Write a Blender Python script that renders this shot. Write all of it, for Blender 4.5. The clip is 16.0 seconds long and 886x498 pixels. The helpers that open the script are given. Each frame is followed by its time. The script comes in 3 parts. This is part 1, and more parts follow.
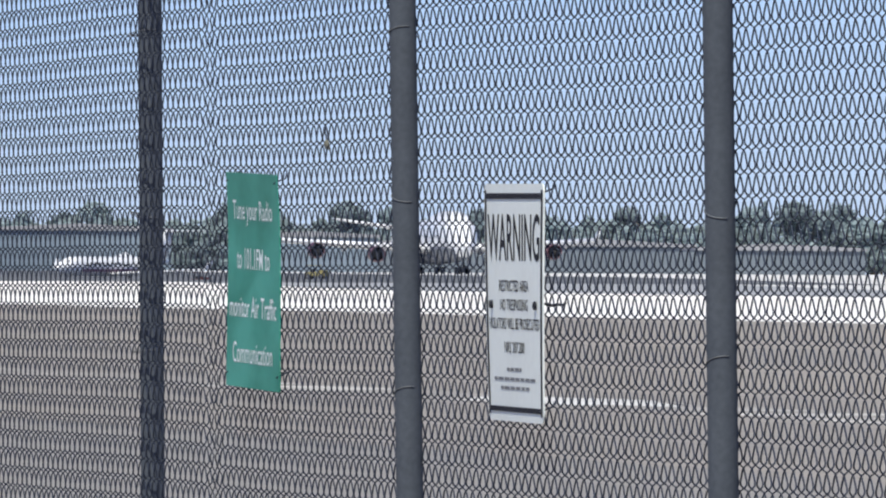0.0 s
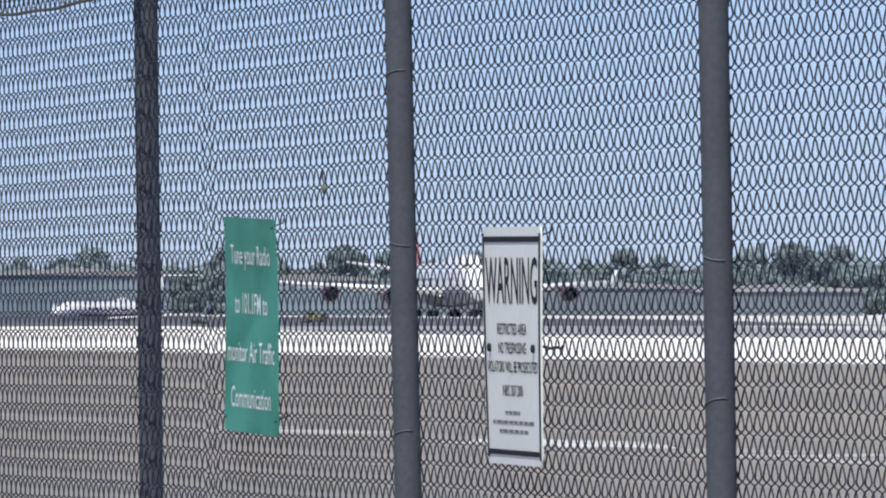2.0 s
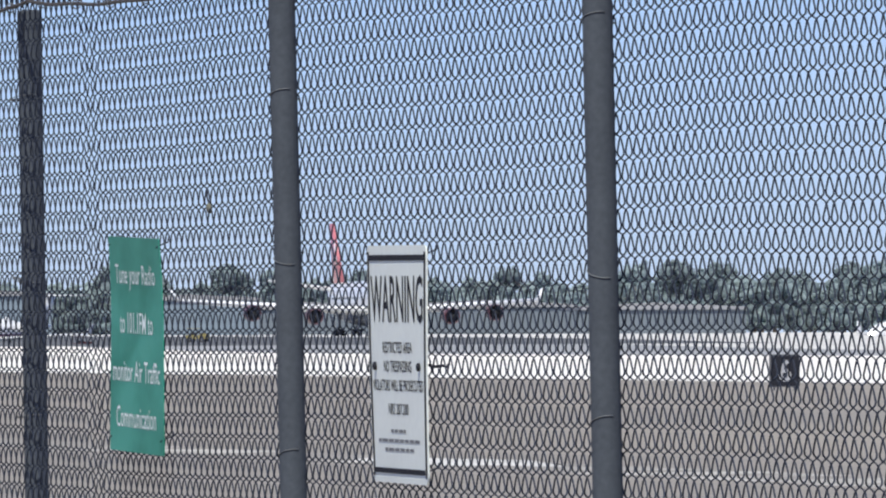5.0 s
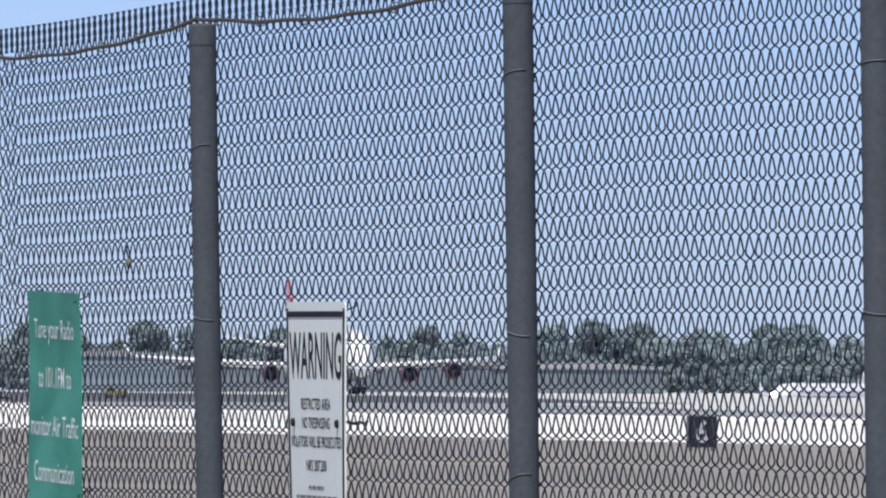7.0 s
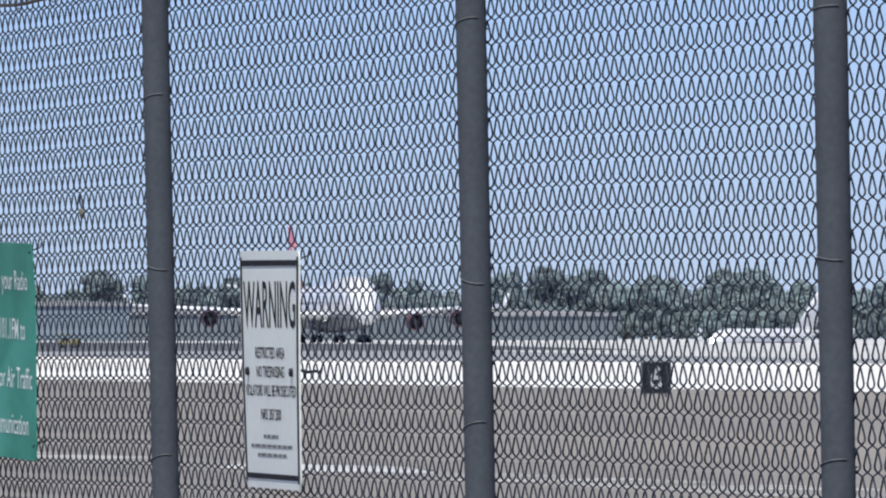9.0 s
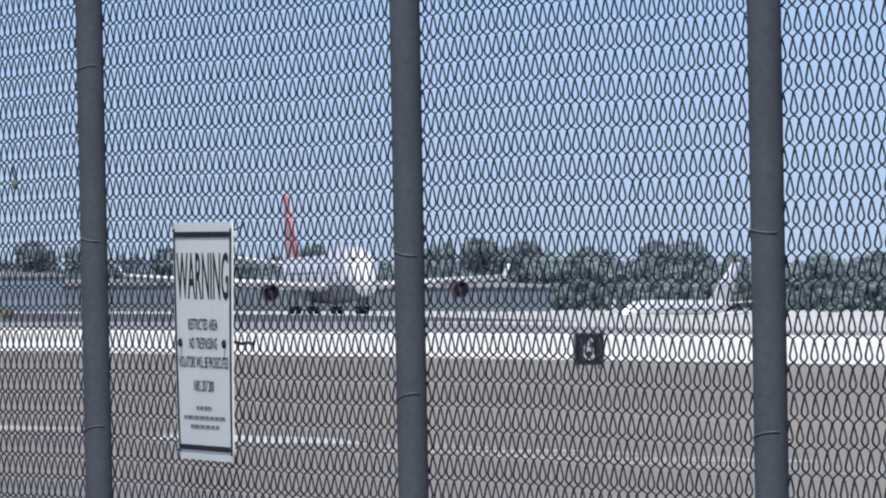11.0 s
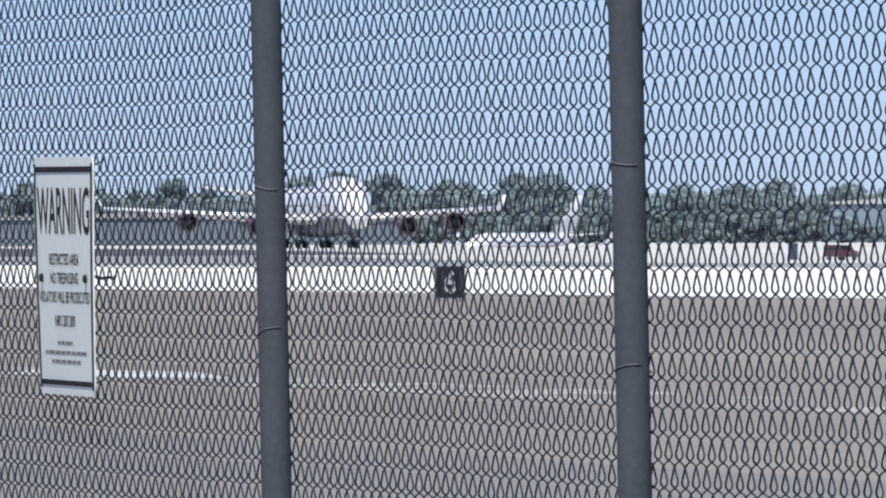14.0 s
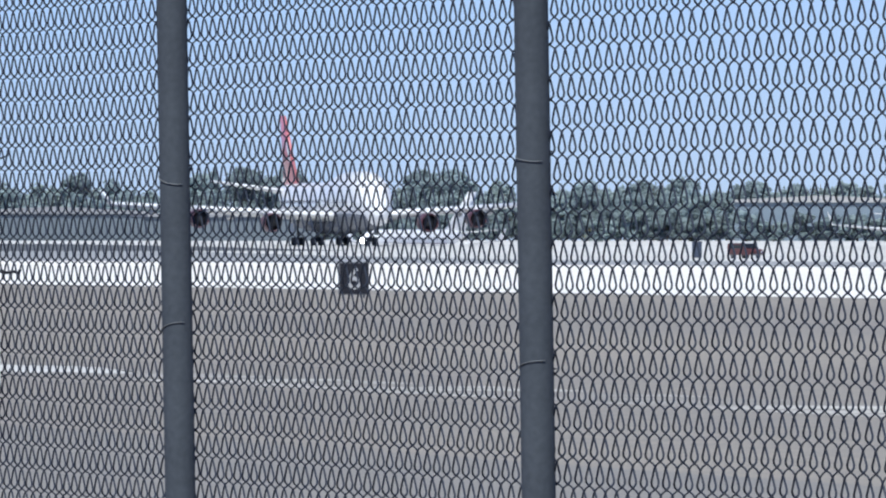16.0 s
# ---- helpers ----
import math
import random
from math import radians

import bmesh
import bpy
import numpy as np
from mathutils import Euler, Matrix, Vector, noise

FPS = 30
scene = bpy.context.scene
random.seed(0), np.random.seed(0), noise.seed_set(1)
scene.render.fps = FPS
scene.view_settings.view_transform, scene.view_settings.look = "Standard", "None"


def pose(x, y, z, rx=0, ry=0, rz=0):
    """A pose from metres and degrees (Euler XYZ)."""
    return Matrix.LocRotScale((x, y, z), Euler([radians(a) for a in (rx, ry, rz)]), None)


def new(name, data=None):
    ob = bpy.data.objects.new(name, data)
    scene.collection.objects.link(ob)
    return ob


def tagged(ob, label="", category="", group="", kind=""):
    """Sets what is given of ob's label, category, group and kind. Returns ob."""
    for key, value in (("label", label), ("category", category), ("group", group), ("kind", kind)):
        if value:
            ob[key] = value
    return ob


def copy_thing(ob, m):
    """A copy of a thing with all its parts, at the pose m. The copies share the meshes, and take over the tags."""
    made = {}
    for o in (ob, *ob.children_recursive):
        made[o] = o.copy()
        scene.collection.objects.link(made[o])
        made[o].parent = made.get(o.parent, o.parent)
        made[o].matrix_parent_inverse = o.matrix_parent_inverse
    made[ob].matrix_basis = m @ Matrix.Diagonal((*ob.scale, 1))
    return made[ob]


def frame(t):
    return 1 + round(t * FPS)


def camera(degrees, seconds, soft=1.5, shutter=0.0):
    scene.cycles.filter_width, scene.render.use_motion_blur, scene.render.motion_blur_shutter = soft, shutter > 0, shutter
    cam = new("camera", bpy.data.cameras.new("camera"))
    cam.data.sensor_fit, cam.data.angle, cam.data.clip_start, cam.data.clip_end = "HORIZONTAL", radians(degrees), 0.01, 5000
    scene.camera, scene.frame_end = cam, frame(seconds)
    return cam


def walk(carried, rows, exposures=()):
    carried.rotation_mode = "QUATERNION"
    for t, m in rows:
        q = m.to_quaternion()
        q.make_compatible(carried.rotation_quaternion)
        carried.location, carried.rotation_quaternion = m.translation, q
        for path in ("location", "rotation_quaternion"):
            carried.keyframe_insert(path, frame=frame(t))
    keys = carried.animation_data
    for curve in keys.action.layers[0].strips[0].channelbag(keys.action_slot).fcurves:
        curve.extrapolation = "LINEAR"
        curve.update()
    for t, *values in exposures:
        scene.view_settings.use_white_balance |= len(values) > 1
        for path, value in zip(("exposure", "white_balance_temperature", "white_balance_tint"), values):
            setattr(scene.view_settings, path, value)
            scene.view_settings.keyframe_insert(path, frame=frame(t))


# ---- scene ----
EYE = 2.34  # height of the hand-held camera over the road's verge
cam = camera(3.666, 16.0, soft=2.1)
# seconds, sway to the right and up in metres, yaw, pitch, roll in degrees
ROWS = [
    (0.0, 0.0044, -0.0004, -10.4393, 0.0967, -0.349),
    (0.5, 0.0045, 0.0008, -10.4153, 0.0979, -0.158),
    (1.0, 0.0045, 0.0017, -10.4355, 0.1157, -0.135),
    (1.5, 0.0048, 0.0004, -10.452, 0.1666, -0.199),
    (2.0, 0.0041, 0.0009, -10.4484, 0.2742, -0.021),
    (2.5, 0.0042, 0.0011, -10.4669, 0.3134, 0.183),
    (3.0, 0.0038, 0.0012, -10.5155, 0.3485, 0.043),
    (3.5, 0.0045, 0.0009, -10.6265, 0.3656, 0.273),
    (4.0, 0.0047, 0.0007, -10.8029, 0.3814, 0.221),
    (4.2, 0.0039, 0.0008, -10.8407, 0.3692, 0.197),
    (6.3, -0.0025, -0.0013, -11.1278, 0.3582, 0.118),
    (6.5, -0.0019, -0.0014, -11.1556, 0.4716, -0.094),
    (7.0, -0.0016, -0.0021, -11.2722, 0.5935, -0.27),
    (7.5, -0.0016, -0.0012, -11.3547, 0.6071, -0.242),
    (8.0, -0.0015, 0.0003, -11.3997, 0.5655, 0.022),
    (8.5, -0.0025, -0.0016, -11.4513, 0.4596, 0.089),
    (10.8, -0.0021, 0.0, -11.5605, 0.2758, 0.022),
    (11.0, -0.0024, -0.0001, -11.7409, 0.2569, 0.02),
    (11.5, -0.0022, -0.0003, -11.9102, 0.199, 0.127),
    (12.0, -0.0026, 0.0004, -11.9353, 0.0887, -0.087),
    (12.5, -0.0023, 0.0004, -11.9717, -0.0538, -0.175),
    (13.0, -0.0028, 0.0, -12.0224, -0.155, 0.03),
    (13.5, -0.0022, -0.0006, -12.1474, -0.0771, 0.112),
    (14.0, -0.0026, 0.0003, -12.3167, -0.0201, 0.247),
    (14.5, -0.0031, 0.0, -12.5201, 0.0048, 0.301),
    (15.0, -0.0028, -0.0004, -12.709, 0.0088, 0.279),
    (15.5, -0.0029, 0.0001, -12.8562, -0.0322, 0.259),
    (16.0, -0.0039, -0.0008, -12.714, -0.0349, -0.018),
]
walk(cam, [(t, pose(dx, 0, EYE + dz, 90 + pitch, roll, yaw)) for t, dx, dz, yaw, pitch, roll in ROWS],
     exposures=[(0.0, 0.02, 6400, 9), (4.2, -0.02, 6400, 9), (8.0, -0.10, 6350, 9), (11.0, -0.14, 6200, 9), (13.0, -0.06, 6150, 8), (14.5, -0.04, 6250, 8),
                (15.5, -0.05, 6200, 7), (16.0, -0.10, 5950, 7)])

# ---- light ----
SUN_UP, SUN_SIDE = 58.0, 61.0  # elevation; degrees by which the sun stands behind due left (-x)
sun_from = Vector((-math.cos(radians(SUN_UP)) * math.cos(radians(SUN_SIDE)), -math.cos(radians(SUN_UP)) * math.sin(radians(SUN_SIDE)), math.sin(radians(SUN_UP))))
sun = new("sun", bpy.data.lights.new("sun", "SUN"))
sun.data.energy, sun.data.angle, sun.data.color = 5.6, radians(0.53), (1.0, 0.97, 0.88)
sun.rotation_euler = sun_from.to_track_quat("Z", "Y").to_euler()
world = bpy.data.worlds.new("world")
scene.world = world
world.use_nodes = True
wn, wl = world.node_tree.nodes, world.node_tree.links
sky = wn.new("ShaderNodeTexSky")
sky.sky_type, sky.sun_disc = "NISHITA", False
sky.sun_elevation = radians(SUN_UP)
sky.sun_rotation = math.atan2(sun_from.x, sun_from.y)
sky.altitude, sky.air_density, sky.dust_density, sky.ozone_density = 650, 0.7, 0.2, 3.0
tint = wn.new("ShaderNodeMix")
tint.data_type, tint.blend_type = "RGBA", "MULTIPLY"
tint.inputs["Factor"].default_value, tint.inputs["B"].default_value = 1.0, (0.80, 0.87, 1.23, 1)
wl.new(sky.outputs[0], tint.inputs["A"]), wl.new(tint.outputs["Result"], wn["Background"].inputs["Color"])
wn["Background"].inputs["Strength"].default_value = 0.099


# ---- materials ----
def mat(name, color, rough=0.6, metal=0.0, second=None, scale=6.0, amount=0.35, fine=60.0, bump=0.0, per_object=0.0, stretch=(1, 1, 1), coat=0.0, gloss=0.5, low=0.75):
    """Base colour mixed towards a second one by coarse and fine noise in object space, with relief."""
    m = bpy.data.materials.new(name)
    m.use_nodes = True
    n, l = m.node_tree.nodes, m.node_tree.links
    b = n["Principled BSDF"]
    b.inputs["Roughness"].default_value, b.inputs["Metallic"].default_value = rough, metal
    b.inputs["Coat Weight"].default_value, b.inputs["Specular IOR Level"].default_value = coat, gloss
    second = second or tuple(c * 0.6 for c in color)
    co, mp = n.new("ShaderNodeTexCoord"), n.new("ShaderNodeMapping")
    mp.inputs["Scale"].default_value = stretch
    l.new(co.outputs["Object"], mp.inputs["Vector"])
    big, small = n.new("ShaderNodeTexNoise"), n.new("ShaderNodeTexNoise")
    for tex, s, d in ((big, scale, 5), (small, fine, 3)):
        tex.inputs["Scale"].default_value, tex.inputs["Detail"].default_value = s, d
        l.new(mp.outputs[0], tex.inputs["Vector"])
    both = n.new("ShaderNodeMath")
    both.operation = "ADD"
    l.new(big.outputs[0], both.inputs[0]), l.new(small.outputs[0], both.inputs[1])
    ramp = n.new("ShaderNodeMapRange")
    ramp.inputs["From Min"].default_value, ramp.inputs["From Max"].default_value = low, low + 0.5
    ramp.inputs["To Max"].default_value = amount * 2
    l.new(both.outputs[0], ramp.inputs["Value"])
    mix = n.new("ShaderNodeMix")
    mix.data_type = "RGBA"
    mix.inputs["A"].default_value, mix.inputs["B"].default_value = (*color, 1), (*second, 1)
    l.new(ramp.outputs[0], mix.inputs["Factor"])
    out = mix.outputs["Result"]
    if per_object:
        info, hsv, rng = n.new("ShaderNodeObjectInfo"), n.new("ShaderNodeHueSaturation"), n.new("ShaderNodeMapRange")
        rng.inputs["To Min"].default_value, rng.inputs["To Max"].default_value = 1 - per_object, 1 + per_object
        l.new(info.outputs["Random"], rng.inputs["Value"]), l.new(rng.outputs[0], hsv.inputs["Value"])
        l.new(out, hsv.inputs["Color"])
        out = hsv.outputs[0]
    l.new(out, b.inputs["Base Color"])
    if bump:
        bp = n.new("ShaderNodeBump")
        bp.inputs["Strength"].default_value, bp.inputs["Distance"].default_value = bump, 0.4 / fine
        l.new(small.outputs[0], bp.inputs["Height"]), l.new(bp.outputs[0], b.inputs["Normal"])
    return m


def glow(name, color, strength):
    m = bpy.data.materials.new(name)
    m.use_nodes = True
    b = m.node_tree.nodes["Principled BSDF"]
    b.inputs["Base Color"].default_value = b.inputs["Emission Color"].default_value = (*color, 1)
    b.inputs["Emission Strength"].default_value = strength
    return m


DIRT = mat("desert_dirt", (0.272, 0.244, 0.207), 0.95, 0, (0.205, 0.190, 0.173), 0.035, 0.45, 1.4, 0.3, stretch=(1, 0.35, 1))
GRAVEL = mat("pale_gravel", (0.240, 0.222, 0.200), 0.95, 0, (0.55, 0.53, 0.48), 0.05, 1.2, 0.5, 0.2, stretch=(0.6, 0.5, 1), low=0.93)
CONCRETE = mat("runway_concrete", (0.80, 0.78, 0.73), 0.85, 0, (0.66, 0.64, 0.60), 0.02, 0.4, 0.3)
CALICHE = mat("caliche", (0.78, 0.75, 0.70), 0.95, 0, (0.68, 0.65, 0.60), 0.02, 0.5, 0.2)
TARMAC = mat("faded_tarmac", (0.25, 0.26, 0.275), 0.95, 0, (0.34, 0.345, 0.35), 0.02, 0.5, 0.4, gloss=0.05)
TARMAC_NEAR = mat("worn_grey_asphalt", (0.236, 0.219, 0.196), 0.9, 0, (0.196, 0.187, 0.175), 0.05, 0.5, 1.5, 0.2)
TARMAC_DARK = mat("dark_asphalt", (0.105, 0.112, 0.125), 0.95, 0, (0.145, 0.150, 0.160), 0.02, 0.5, 0.4, gloss=0.05)
APRON = mat("apron_concrete", (0.60, 0.59, 0.56), 0.9, 0, (0.48, 0.47, 0.45), 0.012, 0.5, 0.2)
POST = mat("weathered_dark_steel", (0.074, 0.084, 0.098), 0.8, 0.0, (0.055, 0.063, 0.075), 5.0, 0.5, 90.0, 0.04, gloss=0.2)
WIRE = mat("dark_coated_wire", (0.022, 0.029, 0.048), 0.7, 0.0, (0.036, 0.042, 0.058), 9.0, 0.4, 200.0, per_object=0.15, gloss=0.25)
RUSTY = mat("rusted_coil_wire", (0.095, 0.082, 0.072), 0.7, 0.4, (0.07, 0.06, 0.055), 14.0, 0.5, 120.0)
TIE = mat("dull_tie_wire", (0.18, 0.19, 0.20), 0.7, 0.3, (0.12, 0.12, 0.12), 20.0, 0.4, 200.0)
SIGN_WHITE = mat("sign_white", (0.76, 0.79, 0.74), 0.5, 0, (0.68, 0.70, 0.66), 3.0, 0.3, 40.0, gloss=0.35)
SIGN_BLACK = mat("sign_black", (0.022, 0.023, 0.030), 0.9, 0, (0.035, 0.035, 0.042), 8.0, 0.4, 90.0, gloss=0.1)
SIGN_GREY = mat("sign_faded_print", (0.15, 0.155, 0.165), 0.9, 0, (0.25, 0.25, 0.26), 60.0, 0.5, 200.0, gloss=0.1)
# the paler second green stands in for glare on the sheet
SIGN_GREEN = mat("sign_green", (0.006, 0.195, 0.122), 0.5, 0, (0.055, 0.33, 0.24), 3.0, 0.45, 9.0, stretch=(1, 0.5, 1.2), gloss=0.25)
SIGN_LETTER = mat("sign_letter_white", (0.84, 0.88, 0.85), 0.5, 0, (0.70, 0.78, 0.74), 10.0, 0.4, 90.0)
ALU = mat("bare_aluminium", (0.62, 0.62, 0.60), 0.5, 0.6, (0.5, 0.48, 0.45), 9.0, 0.4, 80.0)
WHITE = mat("aircraft_white", (0.82, 0.82, 0.82), 0.3, 0, (0.74, 0.74, 0.74), 0.3, 0.3, 3.0, coat=0.3)
WINGGREY = mat("wing_grey", (0.60, 0.61, 0.62), 0.4, 0.1, (0.5, 0.5, 0.51), 0.3, 0.4, 2.0)
# a red fin paint, paled towards pink to hold the distance haze
RED = mat("fin_red_hazed", (0.60, 0.20, 0.215), 0.4, 0, (0.55, 0.17, 0.185), 0.4, 0.3, 3.0, coat=0.3)
NACELLE = mat("nacelle_dark_red", (0.085, 0.055, 0.072), 0.4, 0, (0.10, 0.02, 0.03), 0.6, 0.4, 4.0)
# the jumbo's underside shade is put into this dark grey
BELLY_SHADE = mat("belly_shade_grey", (0.17, 0.18, 0.205), 0.6, 0, (0.13, 0.14, 0.16), 0.3, 0.4, 3.0)
POLISHED = mat("polished_lip", (0.80, 0.80, 0.80), 0.25, 0.8, (0.7, 0.7, 0.7), 2.0, 0.3, 9.0)
BLACK = mat("rubber_black", (0.022, 0.022, 0.024), 0.85, 0, (0.04, 0.04, 0.04), 3.0, 0.4, 20.0)
DARKGLASS = mat("dark_glazing", (0.015, 0.018, 0.022), 0.12, 0, (0.03, 0.03, 0.035), 0.5, 0.3, 4.0)
GEAR = mat("gear_grey", (0.20, 0.20, 0.21), 0.5, 0.4, (0.12, 0.12, 0.12), 2.0, 0.4, 12.0)
BARK = mat("bark", (0.13, 0.10, 0.075), 0.9, 0, (0.08, 0.06, 0.045), 2.0, 0.5, 10.0)
# both leaf colours are paled to blue-grey, carrying the haze before the far trees
HAZY_LEAF = mat("hazed_leaves", (0.365, 0.445, 0.455), 0.95, 0, (0.395, 0.470, 0.465), 0.5, 0.5, 4.0, per_object=0.2, gloss=0.1)
HAZY_LEAFDARK = mat("hazed_pine_leaves", (0.335, 0.415, 0.435), 0.95, 0, (0.360, 0.435, 0.445), 0.5, 0.5, 4.0, per_object=0.2, gloss=0.1)
for leaf in (HAZY_LEAF, HAZY_LEAFDARK):  # thin leaves let half of the light through
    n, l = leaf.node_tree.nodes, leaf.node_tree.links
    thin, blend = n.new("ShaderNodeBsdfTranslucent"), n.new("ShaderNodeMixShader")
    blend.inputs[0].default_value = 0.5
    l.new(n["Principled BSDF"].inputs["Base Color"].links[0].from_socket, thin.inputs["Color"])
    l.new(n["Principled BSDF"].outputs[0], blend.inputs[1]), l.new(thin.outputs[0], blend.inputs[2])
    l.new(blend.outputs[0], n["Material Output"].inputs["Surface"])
WALLBLUE = mat("blue_grey_cladding", (0.18, 0.225, 0.265), 0.7, 0, (0.155, 0.195, 0.23), 0.06, 0.4, 0.8)
WALLGREY = mat("dull_grey_cladding", (0.152, 0.178, 0.200), 0.8, 0, (0.132, 0.156, 0.176), 0.06, 0.4, 0.8)
WALLPALE = mat("pale_stucco", (0.44, 0.43, 0.42), 0.9, 0, (0.36, 0.35, 0.34), 0.08, 0.4, 1.0)
ROOFWHITE = mat("white_roof", (0.70, 0.70, 0.69), 0.7, 0, (0.6, 0.6, 0.59), 0.1, 0.3, 1.0)
ROOFGREY = mat("grey_roof", (0.30, 0.30, 0.31), 0.8, 0, (0.24, 0.24, 0.25), 0.1, 0.3, 1.0)
YELLOW = mat("equipment_yellow", (0.30, 0.255, 0.10), 0.7, 0, (0.25, 0.21, 0.08), 1.0, 0.3, 8.0)
CARRED = mat("dark_red_paint", (0.105, 0.030, 0.028), 0.45, 0, (0.08, 0.025, 0.025), 1.0, 0.3, 8.0, coat=0.3)
CABINET = mat("dull_blue_steel", (0.075, 0.095, 0.14), 0.6, 0.2, (0.06, 0.07, 0.10), 1.5, 0.4, 9.0)
STRIPE = mat("livery_purple", (0.14, 0.05, 0.09), 0.4, 0, (0.10, 0.04, 0.07), 0.5, 0.3, 3.0)
LAMP = glow("landing_light", (1.0, 0.97, 0.90), 18.0)
SCRAP = mat("faded_scrap", (0.20, 0.19, 0.13), 0.8, 0, (0.10, 0.10, 0.08), 30.0, 0.5, 150.0)


# ---- mesh helpers ----
def mesh_of(name, verts, faces, material, smooth=False):
    me = bpy.data.meshes.new(name)
    me.from_pydata([tuple(v) for v in verts], [], faces)
    me.materials.append(material)
    if smooth:
        me.shade_smooth()
    me.update()
    return me


def fixed(bm):
    bmesh.ops.recalc_face_normals(bm, faces=bm.faces)
    return bm


def part(name, bm, material, parent, label="", smooth=False):
    """One bmesh (or ready mesh) as one object under a thing or part."""
    if isinstance(bm, bmesh.types.BMesh):
        me = bpy.data.meshes.new(name)
        fixed(bm).to_mesh(me)
        bm.free()
        me.materials.append(material)
        if smooth:
            me.shade_smooth()
    else:
        me = bm
    ob = new(name, me)
    ob.parent = parent
    return tagged(ob, label) if label else ob


def thing(name, m, label, category, group="", kind=""):
    ob = new(name)
    ob.empty_display_size = 0.2
    ob.matrix_world = m
    return tagged(ob, label, category, group, kind)


def box(bm, x0, x1, y0, y1, z0, z1, bevel=0.0):
    m = Matrix.Translation(((x0 + x1) / 2, (y0 + y1) / 2, (z0 + z1) / 2)) @ Matrix.Diagonal((x1 - x0, y1 - y0, z1 - z0, 1))
    made = bmesh.ops.create_cube(bm, size=1, matrix=m)
    if bevel:
        edges = list({e for v in made["verts"] for e in v.link_edges})
        bmesh.ops.bevel(bm, geom=edges, offset=bevel, segments=2, affect="EDGES")
    return bm


def boxed(*a, bevel=0.0):
    return box(bmesh.new(), *a, bevel=bevel)


def loft(rings, caps=True):
    """A skin over rings of equally many points."""
    bm = bmesh.new()
    rows = [[bm.verts.new(p) for p in r] for r in rings]
    k = len(rows[0])
    for a, b in zip(rows, rows[1:]):
        for i in range(k):
            bm.faces.new((a[i], a[(i + 1) % k], b[(i + 1) % k], b[i]))
    if caps:
        bm.faces.new(rows[0]), bm.faces.new(rows[-1])
    return bm


def ring(c, u, v, k):
    return [Vector(c) + math.cos(2 * math.pi * i / k) * Vector(u) + math.sin(2 * math.pi * i / k) * Vector(v) for i in range(k)]


def tube(points, r, k=6):
    """A round bar along points; r is one radius or one for each point."""
    pts = [Vector(p) for p in points]
    rad = r if isinstance(r, (list, tuple)) else [r] * len(pts)
    rings = []
    for i, p in enumerate(pts):
        d = (pts[min(i + 1, len(pts) - 1)] - pts[max(i - 1, 0)]).normalized()
        side = d.cross(Vector((0, 0, 1)) if abs(d.z) < 0.9 else Vector((1, 0, 0))).normalized()
        rings.append(ring(p, side * rad[i], side.cross(d) * rad[i], k))
    return loft(rings)


def words(text, width, height, at, bold=0.0):
    """Flat lettering in the y-z plane, to be read from -x: its middle at (x, y, z), capital height and full width in metres."""
    cu = bpy.data.curves.new("words", "FONT")
    cu.body, cu.align_x, cu.align_y, cu.offset, cu.resolution_u = text, "CENTER", "CENTER", bold, 3
    ob = new("words", cu)
    bpy.context.view_layer.update()
    me = bpy.data.meshes.new_from_object(ob.evaluated_get(bpy.context.evaluated_depsgraph_get()))
    bpy.data.objects.remove(ob)
    co = np.array([v.co for v in me.vertices])
    lo, hi = co.min(0), co.max(0)
    for v in me.vertices:
        a = (v.co.x - (lo[0] + hi[0]) / 2) / (hi[0] - lo[0]) * width
        b = (v.co.y - (lo[1] + hi[1]) / 2) / (hi[1] - lo[1]) * height
        v.co = (at[0], at[1] - a, at[2] + b)
    return me


# ---- ground ----
def rise(x, y):
    """The field climbs gently towards the far side, with two shallow hollows."""
    d = math.hypot(x, y)
    a = min(max((d - 1650) / 480, 0), 1)
    b = min(max((d - 2150) / 600, 0), 1)
    soft = lambda v, lo, hi: (lambda k: k * k * (3 - 2 * k))(min(max((v - lo) / (hi - lo), 0), 1))
    hollow = 3.1 * soft(x, 478, 500) * (1 - soft(x, 548, 596)) * (1 - soft(d, 2480, 2620)) * soft(d, 1500, 1800)  # sunken taxiway beyond the far runway
    yard = 1.6 * (1 - soft(x, 325, 350)) * soft(d, 1940, 2000) * (1 - soft(d, 2200, 2400))  # low yard before the hangars
    return 1.8 * a * a * (3 - 2 * a) + 0.6 * b - hollow - yard


NEAR_Y = [-4000, -1500, -300] + list(range(-100, 4900, 50))


def land(name, xs, ys, lift, material, label, category):
    verts = [(x, y, rise(x, y) + lift) for y in ys for x in xs]
    k = len(xs)
    faces = [(j * k + i, j * k + i + 1, (j + 1) * k + i + 1, (j + 1) * k + i) for j in range(len(ys) - 1) for i in range(k - 1)]
    return tagged(new(name, mesh_of(name, verts, faces, material)), label, category, kind="structure")


GRID_X = [-4000, -1000, -200, -60, -20, 0, 14, 33, 46, 49.5, 80, 110, 140, 170, 205, 240, 270, 305, 325, 332, 338, 344, 350, 355, 380, 405, 432, 460, 478, 480, 485, 490, 495, 500, 510, 525, 540, 562, 570, 580, 590, 600, 610, 640, 680, 720, 760, 800, 900, 1000, 1200, 1600, 2400, 4500]


def cols(a, b):
    return [x for x in GRID_X if a <= x <= b]


